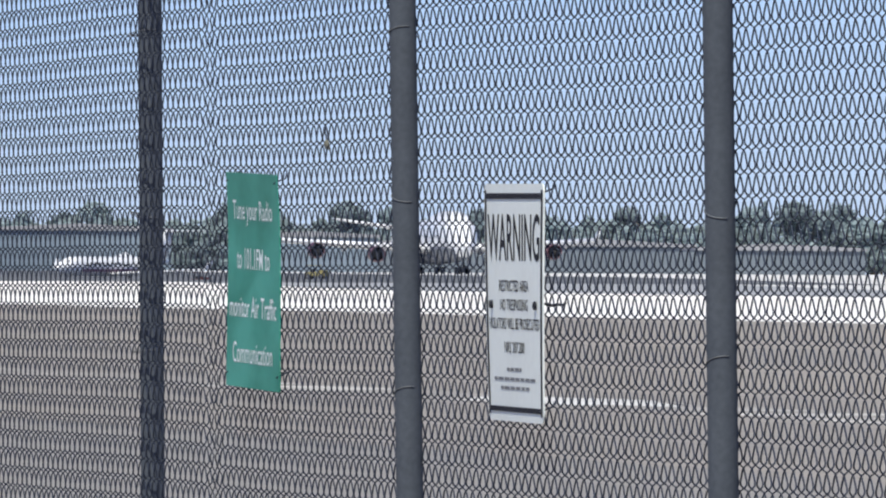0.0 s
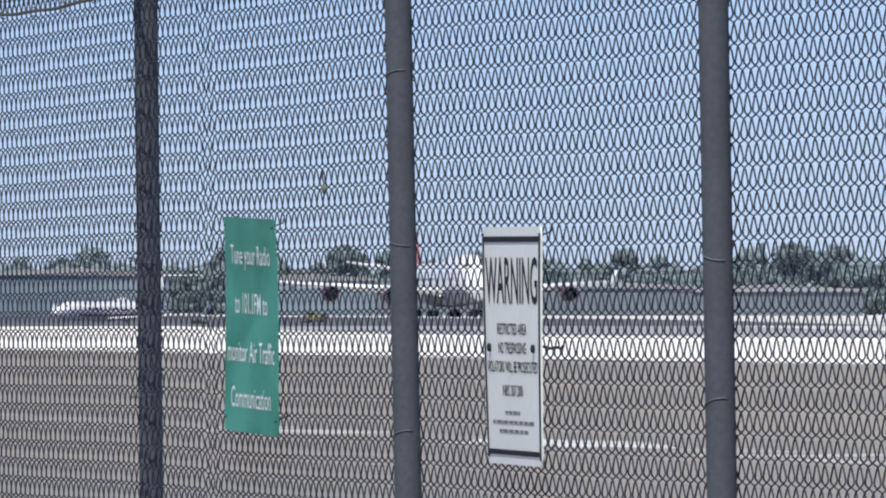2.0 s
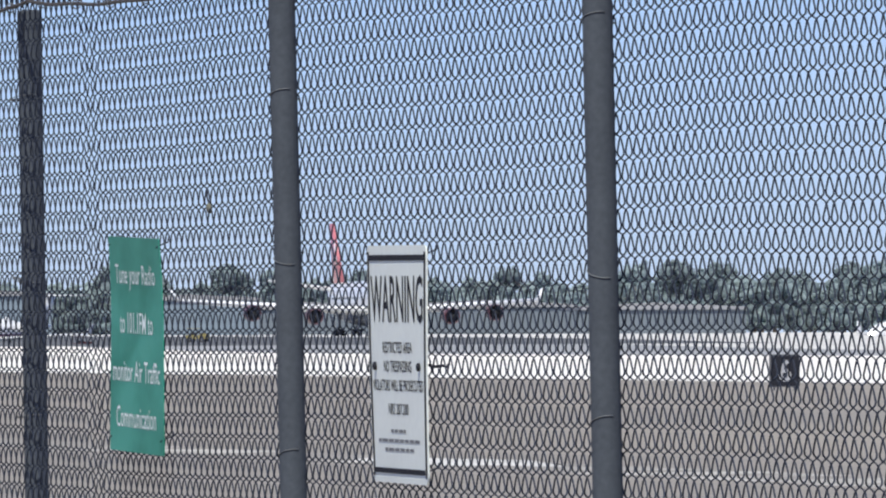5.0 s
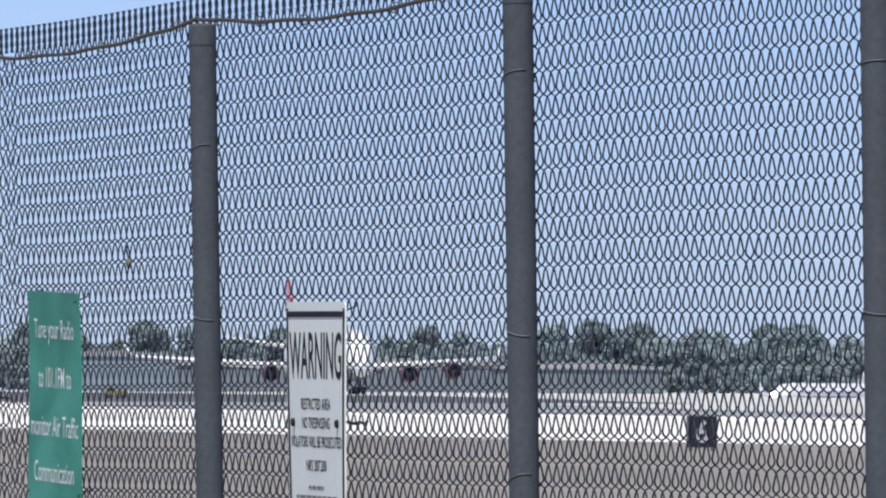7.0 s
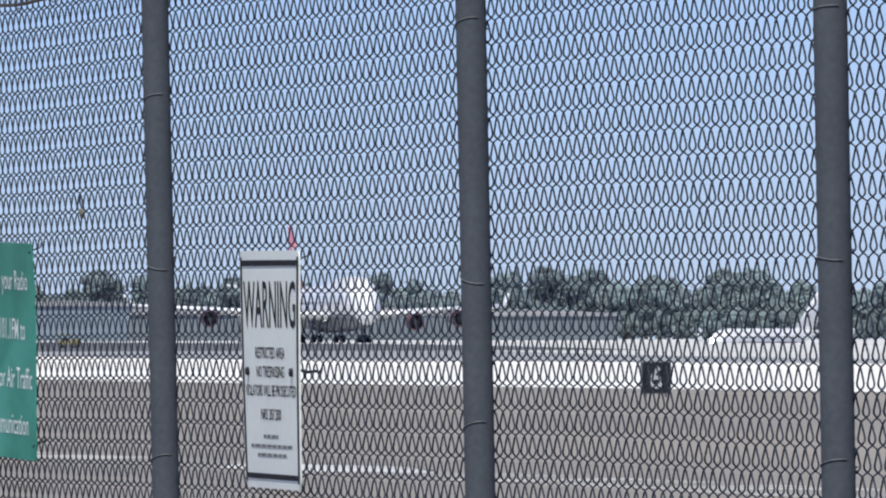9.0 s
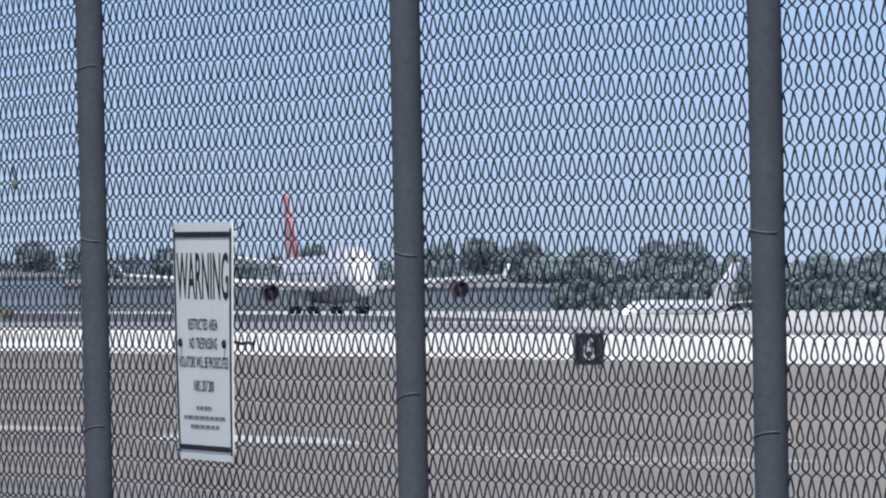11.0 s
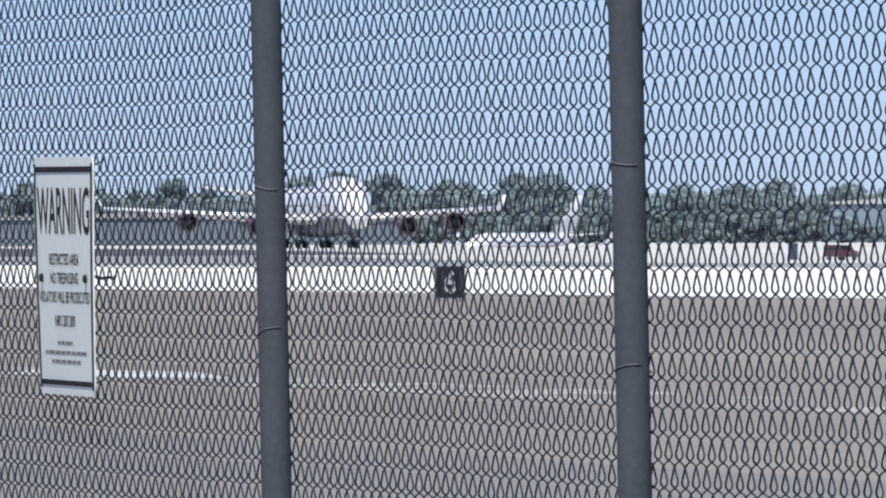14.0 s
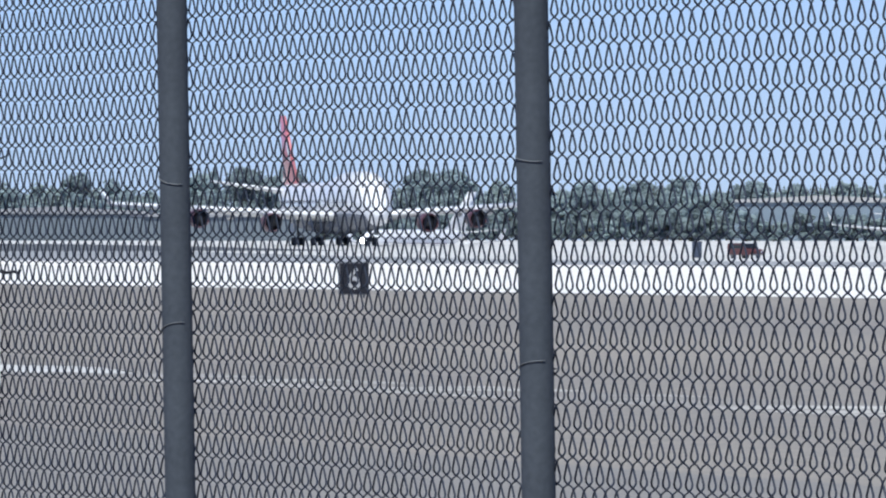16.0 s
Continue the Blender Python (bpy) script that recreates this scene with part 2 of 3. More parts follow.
land("ground", GRID_X, NEAR_Y, 0.0, DIRT, "dry grey-brown desert dirt of the airfield's edge", "ground")
land("perimeter_road", cols(14, 33), NEAR_Y, 0.002, TARMAC_NEAR, "worn grey asphalt road inside the fence", "road")
land("perimeter_track", cols(46, 49.5), NEAR_Y, 0.003, GRAVEL, "pale broken gravel track in the dirt", "track")
land("runway_near", cols(140, 205), NEAR_Y, 0.012, CONCRETE, "sun-bleached concrete runway with shoulders", "runway")
land("infield", cols(205, 305), NEAR_Y, 0.012, CALICHE, "pale bare caliche between the runways", "ground")
land("taxiway", cols(305, 380), NEAR_Y, 0.012, TARMAC, "faded grey tarmac taxiway", "taxiway")
land("runway_far", cols(380, 480), NEAR_Y, 0.012, APRON, "pale concrete far runway", "runway")
land("hangar_tarmac", cols(270, 405), [y for y in NEAR_Y if y >= 1850], 0.024, TARMAC_DARK, "dark asphalt before the hangars", "apron")
land("apron", cols(480, 1600), NEAR_Y, 0.012, APRON, "pale concrete apron before the trees", "apron")

# a low spill of pale gravel on the track, ragged at its edge
spill = thing("gravel_spill", pose(48.0, 247.0, 0.003, 0, 0, 0), "low ragged spill of pale gravel on the track", "gravel")
rows = []
for k, z in ((1.0, 0.0), (0.9, 0.025), (0.55, 0.045), (0.1, 0.05)):
    rows.append([(k * 1.25 * math.cos(a) * (1 + 0.28 * math.sin(5 * a + 1)), k * 7.6 * math.sin(a) * (1 + 0.14 * math.sin(7 * a) + 0.09 * math.sin(13 * a)), z) for a in [2 * math.pi * i / 48 for i in range(48)]])
part("gravel_bed", loft(rows), APRON, spill, "pale crushed gravel")

# ---- fence ----
FENCE_X, LEAN = 4.92, 1.06
WIDE, TALL = 0.0713, 0.0856  # a mesh opening's two diagonals
TOP, FOOT = 3.080, 0.0369
POSTS = [15.15, 18.15, 21.17, 23.97, 27.08, 30.24, 33.35, 36.40, 39.50]
fence = thing("chain_link_fence", pose(FENCE_X + EYE * math.tan(radians(LEAN)), 0, 0, 0, -LEAN, 0), "tall dark chain-link security fence on round steel posts", "fence")


def zigzag(phase, seed, sides=4, steps=(0.0, 0.055, 0.12, 0.25, 0.5, 0.75, 0.88, 0.945), deep=0.0074, r=0.0017):
    """One flattened spiral of wire, standing upright, as vertex and face lists."""
    rnd = random.Random(seed)
    legs = int((TOP - FOOT) / (TALL / 2))
    pts = []
    for i in range(legs):
        a = 1 if (i + phase) % 2 else -1
        ja, jb = rnd.uniform(-1, 1) * 0.0012, rnd.uniform(-1, 1) * 0.001
        for s in steps:
            lat = -a * (1 - 2 * s) * (WIDE / 4 + 0.0022)
            dep = a * deep * min(1, math.sin(math.pi * s) * 2.0)
            pts.append(Vector((dep + jb * s, lat + ja * math.sin(math.pi * s), FOOT + (i + s) * TALL / 2)))
    verts, faces = [], []
    for i, p in enumerate(pts):
        d = (pts[min(i + 1, len(pts) - 1)] - pts[max(i - 1, 0)]).normalized()
        side = d.cross(Vector((1, 0, 0))).normalized()
        up = side.cross(d)
        for j in range(sides):
            w = 2 * math.pi * j / sides
            verts.append(p + side * (r * math.cos(w)) + up * (r * math.sin(w)))
    for i in range(len(pts) - 1):
        for j in range(sides):
            k = (j + 1) % sides
            faces.append((i * sides + j, i * sides + k, (i + 1) * sides + k, (i + 1) * sides + j))
    return verts, faces


STEP = WIDE / 2
WIRE_MESH = [[mesh_of("wire", *zigzag(ph, 10 * ph + s), WIRE, True) for s in range(5)] for ph in (0, 1)]
MESH_X = 0.0


def sway(y):
    """Slack of the fabric between its posts, towards the camera or away."""
    return 0.004 * math.sin(y * 1.1)


def bent(phase, seed, knocks):
    """A wire pushed aside at some heights, where two lengths of fabric were joined badly."""
    v, f = zigzag(phase, seed)
    for p in v:
        p.y += sum(a * math.exp(-((p.z - z) / 0.03) ** 2) for z, a in knocks)
    return mesh_of("wire", v, f, WIRE, True)


BENT = {193: bent(1, 31, ((2.36, 0.004), (2.55, 0.005))), 194: bent(0, 32, ((2.55, -0.011), (2.45, -0.008), (2.20, -0.006), (2.68, -0.006))),
        195: bent(1, 33, ((2.55, -0.006), (2.30, 0.004))), 258: bent(0, 34, ((2.75, 0.007), (2.3, 0.006)))}
FIRST = 18.70
rest_v, rest_f = [], []
count = int((39.5 - 15.2) / STEP)
first_k = int((FIRST - 15.2) / STEP)
for k in range(count):
    y = 15.2 + k * STEP
    if first_k <= k < first_k + 300:
        ob = part("wire", BENT[k] if k in BENT else WIRE_MESH[k % 2][(k * 7) % 5], WIRE, fence)
        ob.location = (MESH_X + sway(y), y, 0.0025 * math.sin(y * 1.7))
    else:
        seen = 29.5 < y < 33.4
        v, f = zigzag(k % 2, k % 7, 4 if seen else 3, (0.0, 0.055, 0.12, 0.25, 0.5, 0.75, 0.88, 0.945) if seen else (0.0, 0.5))
        base = len(rest_v)
        rest_v += [(p.x + MESH_X + sway(y), p.y + y, p.z + 0.0025 * math.sin(y * 1.7)) for p in v]
        rest_f += [tuple(base + i for i in q) for q in f]
tagged(part("mesh_fabric", mesh_of("mesh_fabric", rest_v, rest_f, WIRE, True), WIRE, fence, "dark woven chain-link wire"), kind="stuff")

# posts with domed caps and wire ties
R_POST = 0.0268
for i, y in enumerate(POSTS):
    lean = (0.004, -0.003, 0.002, 0.0, -0.003, 0.006, 0.0, 0.002, 0.0)[i]
    prof = [(R_POST, 0.0), (R_POST, 0.002), (R_POST, 1.2), (R_POST, 3.050), (R_POST, 3.052)]
    p = part("post", loft([ring((lean * (z - EYE), 0, z), (r, 0, 0), (0, r, 0), 24) for r, z in prof]), POST, fence, "round weathered dark steel post", True)
    side = 0.036 if i == 5 else -0.034  # one post stands behind the fabric, the others before it
    p.location = (side, y * (1 + side / FENCE_X), 0)
    prof = [(R_POST + 0.0008, 3.022), (R_POST + 0.0008, 3.023), (R_POST + 0.0008, 3.059), (R_POST + 0.0006, 3.061), (R_POST * 0.98, 3.063), (R_POST * 0.6, 3.0655), (0.003, 3.066)]
    c = part("cap", loft([ring((lean * (z - EYE), 0, z), (r, 0, 0), (0, r, 0), 20) for r, z in prof]), POST, p, "domed steel post cap", True)
    for j in range(8):
        z = 0.35 + 0.355 * j + (0.05, -0.03, 0.02, 0.06, -0.02, 0.035, 0.0, 0.04, 0.0)[i] * (1 if j % 2 else -0.5)
        tilt = 0.012 * math.sin(7 * i + 3 * j)
        arc = [(-(R_POST + (0.012 if i == 5 else 0.0012)) * math.cos(a), (R_POST + 0.0012) * math.sin(a), z + tilt * math.sin(a)) for a in [radians(q) for q in range(-105, 106, 15)]]
        hook = [(-side - 0.006 * math.cos(q), R_POST + 0.010 + 0.006 * math.sin(q), z + tilt + 0.004 * q / 6) for q in [x * 0.9 for x in range(9)]]
        t = part("tie_wire", tube(arc + hook, 0.0010, 5), TIE, p, "thin dull tie wire", True)
        t.location.x = lean * (z - EYE)
# twisted barbs where the wire ends are wound together along the top edge
barb_v, barb_f = [], []
for k in range(0, count, 2):
    y = 15.2 + (k + 0.5) * STEP
    lift = 0.0025 * math.sin(y * 1.7)
    for turn in (0, math.pi):
        pts = [(MESH_X + sway(y) + 0.0024 * math.cos(turn + q * 1.3), y + (0.0024 + 0.0004 * max(0, q - 5)) * math.sin(turn + q * 1.3), TOP - 0.014 + lift + 0.0076 * q) for q in range(8)]
        b = tube(pts, 0.0022, 4)
        base = len(barb_v)
        b.verts.index_update()
        barb_v += [v.co.copy() for v in b.verts]
        barb_f += [tuple(base + v.index for v in f.verts) for f in b.faces]
        b.free()
tagged(part("twisted_edge", mesh_of("twisted_edge", barb_v, barb_f, WIRE, True), WIRE, fence, "twisted wire ends along the top"), kind="stuff")
# coil wire along the top, sagging between the posts, with its rings
for a, b in zip(POSTS, POSTS[1:]):
    n, pts = 60, []
    for i in range(n + 1):
        s = i / n
        y = a + (b - a) * s
        pts.append((MESH_X - 0.006 + sway(y), y, 3.079 - 0.13 * s * (1 - s) + 0.0015 * math.sin(31 * s + a)))
    part("tension_wire", tube(pts, 0.0042, 6), RUSTY, fence, "rust-stained tension wire along the top", True)
    for i in range(7):
        s = (i + 0.5) / 7
        y = a + (b - a) * s
        z = 3.079 - 0.13 * s * (1 - s)
        loop = [(MESH_X - 0.004 + sway(y) + 0.010 * math.cos(q), y + 0.003 * q, z + 0.010 * math.sin(q)) for q in [x * 0.7 for x in range(10)]]
        part("clip_ring", tube(loop, 0.0016, 5), TIE, fence, "crimped wire clip", True)
scrap = thing("caught_scrap", fence.matrix_world @ pose(MESH_X - 0.006, 27.94, 2.60), "small faded scrap caught in the fence mesh", "litter")
bm = bmesh.new()
bmesh.ops.create_icosphere(bm, subdivisions=2, radius=1.0, matrix=Matrix.Diagonal((0.005, 0.022, 0.011, 1)))
for v in bm.verts:
    v.co *= 1 + 0.35 * noise.noise(v.co * 70)
part("leaf_scrap", bm, SCRAP, scrap)
part("loose_end", tube([(0, 0.0, 0.01), (-0.002, 0.012, 0.025), (0.0, 0.02, 0.035)], 0.002, 5), WIRE, scrap)


# ---- signs on the fence ----
SIGN_X = MESH_X - 0.018


def sign_sheet(w, h, r, thick, warp):
    """A thin sheet with rounded corners in the y-z plane, bent by warp."""
    edge = []
    for cy, cz, a0 in ((w / 2 - r, h / 2 - r, 0), (-w / 2 + r, h / 2 - r, 90), (-w / 2 + r, -h / 2 + r, 180), (w / 2 - r, -h / 2 + r, 270)):
        edge += [(cy + r * math.cos(radians(a0 + q)), cz + r * math.sin(radians(a0 + q))) for q in (0, 22, 45, 68, 90)]
    fine = []
    for (y0, z0), (y1, z1) in zip(edge, edge[1:] + edge[:1]):
        n = max(1, int(math.hypot(y1 - y0, z1 - z0) / 0.03))
        fine += [(y0 + (y1 - y0) * i / n, z0 + (z1 - z0) * i / n) for i in range(n)]
    edge = fine
    rings = []
    for x, k in [(thick / 2, k / 12) for k in range(1, 13)] + [(-thick / 2, k / 12) for k in range(12, 0, -1)]:
        rings.append([warp(Vector((x, y * k, z * k))) for y, z in edge])
    return loft(rings)


def patch(y0, y1, z0, z1, x, warp, n=8):
    bm = bmesh.new()
    rows = [[bm.verts.new(warp(Vector((x, y0 + (y1 - y0) * i / n, z0 + (z1 - z0) * j / n)))) for i in range(n + 1)] for j in range(n + 1)]
    for j in range(n):
        for i in range(n):
            bm.faces.new((rows[j][i], rows[j][i + 1], rows[j + 1][i + 1], rows[j + 1][i]))
    return bm


def lettering(name, text, width, height, z, x, warp, material, parent, bold=0.0, y=0.0):
    """A line of text, letter by letter, laid on a warped panel."""
    me = words(text, width, height, (x, y, z), bold)
    bm = bmesh.new()
    bm.from_mesh(me)
    left, spans = set(bm.verts), []
    while left:
        stack, isle = [left.pop()], set()
        while stack:
            v = stack.pop()
            isle.add(v)
            for e in v.link_edges:
                o = e.other_vert(v)
                if o in left:
                    left.discard(o)
                    stack.append(o)
        spans.append([min(v.co.y for v in isle), max(v.co.y for v in isle), isle])
    spans.sort(key=lambda s: s[0])
    groups = []
    for lo, hi, isle in spans:
        if groups and lo < groups[-1][1] - 0.3 * (hi - lo):
            groups[-1][1] = max(hi, groups[-1][1])
            groups[-1][2] |= isle
        else:
            groups.append([lo, hi, isle])
    for lo, hi, isle in groups:
        index = {v: i for i, v in enumerate(isle)}
        faces = [tuple(index[v] for v in f.verts) for f in bm.faces if f.verts[0] in index]
        part(name, mesh_of(name, [warp(v.co.copy()) for v in isle], faces, material), material, parent)
    bm.free()


def tie_down(parent, y, z, warp):
    o = warp(Vector((0, y, z)))
    part("fixing_wire", tube([o + Vector((-0.004, 0.004, 0)), o + Vector((0.004, -0.010, 0.006)), o + Vector((0.018, -0.016, 0.012)), o + Vector((0.022, -0.004, 0.02))], 0.0018, 5), WIRE, parent, "twisted fixing wire", True)


def warning_warp(v):
    yn, zn = v.y / 0.3, v.z / 0.225
    return Vector((v.x - 0.0027 * zn * yn - 0.003 * (1 - zn * zn) * 0.5, v.y, v.z))


warning = thing("warning_sign", fence.matrix_world @ pose(SIGN_X, 25.92 * (1 + SIGN_X / FENCE_X), 2.2835, 0.25, 0, 0), "white metal warning sign with black lettering wired to the fence", "sign")
part("panel", sign_sheet(0.582, 0.452, 0.022, 0.0025, warning_warp), SIGN_WHITE, warning, "white enamelled sheet with rounded corners")
FACE = -0.0021
for y in (-0.283, 0.267):
    part("border", patch(y, y + 0.016, -0.214, 0.214, FACE, warning_warp), SIGN_BLACK, warning, "black border rule")
part("top_band", patch(-0.267, 0.267, 0.197, 0.208, FACE - 0.0006, warning_warp), SIGN_BLACK, warning, "black top band")
part("bottom_band", patch(-0.267, 0.267, -0.208, -0.198, FACE - 0.0006, warning_warp), SIGN_BLACK, warning, "black bottom band")
lettering("heading_letter", "WARNING", 0.512, 0.090, 0.124, FACE, warning_warp, SIGN_BLACK, warning, 0.010)
lettering("letter", "RESTRICTED AREA", 0.295, 0.0215, 0.032, FACE, warning_warp, SIGN_BLACK, warning, 0.006)
lettering("letter", "NO TRESPASSING", 0.280, 0.0215, -0.004, FACE, warning_warp, SIGN_BLACK, warning, 0.006)
lettering("letter", "VIOLATORS WILL BE PROSECUTED", 0.512, 0.0215, -0.040, FACE, warning_warp, SIGN_BLACK, warning, 0.006)
lettering("letter", "NRS 207.200", 0.205, 0.0215, -0.085, FACE, warning_warp, SIGN_BLACK, warning, 0.006)
rb = random.Random(3)
for z, w in ((-0.127, 0.165), (-0.1455, 0.43), (-0.1625, 0.30)):
    y = w / 2
    while y > -w / 2 + 0.012:
        b = min(rb.uniform(0.02, 0.06), y + w / 2)
        part("text_bar", patch(y - b, y, z - 0.0031, z + 0.0031, FACE, warning_warp, 3), SIGN_GREY, warning)
        y -= b + rb.uniform(0.006, 0.010)
for y in (-0.222, 0.222):
    o = warning_warp(Vector((FACE, y, -0.004)))
    part("bolt", loft([ring(o + Vector((-x, 0, 0)), (0, r, 0), (0, 0, r), 10) for x, r in ((0, 0.0085), (0.004, 0.0085), (0.006, 0.005))]), SIGN_BLACK, warning, "dark bolt head", True)
for y, z in ((0.276, 0.21), (-0.276, 0.205), (0.272, -0.21), (-0.272, -0.205)):
    tie_down(warning, y, z, warning_warp)
# bent end of the wire that holds the sign's edge
part("wire_end", tube([(0.006, -0.272, 0.0), (0.010, -0.31, -0.003), (0.022, -0.32, -0.001), (0.030, -0.32, -0.004), (0.036, -0.31, 0.001)], 0.0032, 6), SIGN_BLACK, warning, "bent black wire end", True)


def green_warp(v):
    yn, zn = v.y / 0.3, v.z / 0.225
    return Vector((v.x + 0.0016 * zn * yn + 0.004 * (1 - zn * zn) + 0.0015 * math.sin(3 * zn), v.y, v.z))


green = thing("radio_sign", fence.matrix_world @ pose(SIGN_X - 0.002, 28.90 * (1 + SIGN_X / FENCE_X), 2.3195, 0.9, 0, 0), "green notice wired to the fence, white lettering, sheen in its colour", "sign")
part("panel", sign_sheet(0.650, 0.454, 0.006, 0.0022, green_warp), SIGN_GREEN, green, "green sheet with its sheen put into paler blotches")
lettering("letter", "Tune your Radio", 0.500, 0.054, 0.142, FACE, green_warp, SIGN_LETTER, green, 0.004)
lettering("letter", "to 101.1FM to", 0.410, 0.045, 0.046, FACE, green_warp, SIGN_LETTER, green, 0.004)
lettering("letter", "monitor Air Traffic", 0.580, 0.045, -0.056, FACE, green_warp, SIGN_LETTER, green, 0.004)
lettering("letter", "Communication", 0.485, 0.045, -0.153, FACE, green_warp, SIGN_LETTER, green, 0.004)
for y, z in ((0.307, 0.208), (-0.307, 0.208), (0.307, -0.20), (-0.307, -0.197)):
    tie_down(green, y, z, green_warp)

# ---- distance marker by the near runway ----
marker = thing("runway_distance_marker", pose(120.14, 549.0, 0, 0, 0, -2), "black runway distance board with a white numeral on short legs", "sign")
part("case", boxed(-0.62, 0.62, -0.12, 0.12, 0.14, 1.46, bevel=0.03), GEAR, marker, "grey metal case")
part("panel", boxed(-0.575, 0.575, -0.135, -0.121, 0.19, 1.41, bevel=0.004), SIGN_BLACK, marker, "black face")
me = words("6", 0.52, 0.92, (0, 0, 0.80), 0.02)
for v in me.vertices:
    v.co = (-v.co.y, -0.139, v.co.z)
me.materials.append(ALU)
part("numeral", me, ALU, marker, "white numeral")
for x in (-0.42, 0.42):
    part("leg", boxed(x - 0.035, x + 0.035, -0.04, 0.04, 0, 0.14, bevel=0.006), GEAR, marker)
    part("base_plate", boxed(x - 0.09, x + 0.09, -0.1, 0.1, 0.0, 0.02, bevel=0.004), GEAR, marker)

# ---- aircraft ----
def body_rings(sections, k=28, shift=0.0):
    """Rings of a fuselage: station, half width, bottom, top; the nose looks along -y."""
    out = []
    for s, w, lo, hi in sections:
        c, h = (lo + hi) / 2, (hi - lo) / 2
        out.append([(w * math.cos(2 * math.pi * i / k), s - shift, c + h * math.sin(2 * math.pi * i / k)) for i in range(k)])
    return out


def blade(root, tip, k=10):
    """A wing, fin or winglet between two chords: each is (leading edge, trailing edge, thickness), with the thickness along `up`."""
    (a, b, ta, ua), (c, d, tc, uc) = root, tip
    rings = []
    for p, q, t, up in ((a, b, ta, ua), (c, d, tc, uc)):
        p, q, up, pts = Vector(p), Vector(q), Vector(up), []
        prof = [(0, 0), (0.02, 0.45), (0.10, 0.85), (0.3, 1.0), (0.65, 0.6), (1, 0.04)]
        for s, f in prof:
            pts.append(p.lerp(q, s) + up * (t / 2 * f))
        for s, f in reversed(prof[1:]):
            pts.append(p.lerp(q, s) - up * (t / 2 * f))
        rings.append(pts)
    return loft(rings)


def turbofan(parent, x, y, z, r, length, top_y, top_z, skin, lip=None):
    """A nacelle on its pylon: lip, cowl, dark intake, fan hub."""
    lip = lip or WHITE
    spin = lambda prof, k=20: loft([ring((x, y + s, z), (a, 0, 0), (0, 0, a), k) for s, a in prof], False)
    cowl = part("engine_nacelle", spin([(0.10, r * 0.96), (0.5, r * 1.04), (length * 0.45, r * 1.05), (length * 0.75, r * 0.86), (length, r * 0.62)]), skin, parent, "dark engine nacelle", True)
    part("intake_lip", spin([(0.16, r * 0.97), (0.03, r * 0.95), (0.0, r * 0.90), (0.06, r * 0.86), (0.3, r * 0.85)]), lip, cowl, "pale intake lip", True)
    part("fan", loft([ring((x, y + s, z), (a, 0, 0), (0, 0, a), 20) for s, a in ((0.75, r * 0.86), (0.7, r * 0.3), (0.35, 0.03))]), BLACK, cowl, "dark fan and spinner", True)
    part("exhaust_cone", loft([ring((x, y + s, z), (a, 0, 0), (0, 0, a), 16) for s, a in ((length * 0.95, r * 0.5), (length * 1.1, r * 0.32), (length * 1.25, 0.05))]), GEAR, cowl, "", True)
    # white, thickened pylon nose stands in for the sun glint above the nacelle
    part("engine_pylon", blade(((x, y + 0.7, z + r * 0.7), (x, y + length * 1.1, z + r * 0.5), 0.7, (1, 0, 0)), ((x, y + 1.6, z + r * 1.45), (x, top_y + length * 0.8, top_z), 0.6, (1, 0, 0))), WHITE, parent)


def wheel_set(parent, x, y, z, r, w, gap, rows, strut_top):
    """A landing gear leg with its axles and tyres."""
    leg = part("gear_leg", tube([(x, y, strut_top), (x, y, z + r)], 0.16 * r / 0.6, 8), GEAR, parent, "grey landing gear leg", True)
    part("bogie_beam", boxed(x - 0.12, x + 0.12, y - gap * (rows - 1) / 2 - 0.2, y + gap * (rows - 1) / 2 + 0.2, z + r - 0.12, z + r + 0.12, bevel=0.03), GEAR, leg)
    for j in range(rows):
        yy = y + (j - (rows - 1) / 2) * gap
        for s in (-1, 1):
            cx = x + s * w
            prof = ((-0.22, 0.55), (-0.20, 0.92), (-0.1, 1.0), (0.1, 1.0), (0.20, 0.92), (0.22, 0.55))
            part("tyre", loft([ring((cx + q * r / 0.6, yy, z + r), (0, a * r, 0), (0, 0, a * r), 18) for q, a in prof]), BLACK, leg, "black aircraft tyre", True)


def lights(parent, spots, r):
    for x, y, z in spots:
        bm = bmesh.new()
        bmesh.ops.create_icosphere(bm, subdivisions=2, radius=r, matrix=Matrix.Translation((x, y, z)))
        part("landing_light", bm, LAMP, parent, "lit landing light", True)


def window_row(parent, y0, y1, pitch, x_of, z, size):
    """A row of cabin windows along both sides, each a pane of its own."""
    n = int((y1 - y0) / pitch)
    for s in (-1, 1):
        for i in range(n):
            y = y0 + i * pitch
            x = s * (x_of(y) + 0.015)
            part("window", boxed(x - 0.03, x + 0.03, y - size / 2, y + size / 2, z - size * 0.7, z + size * 0.7), DARKGLASS, parent)


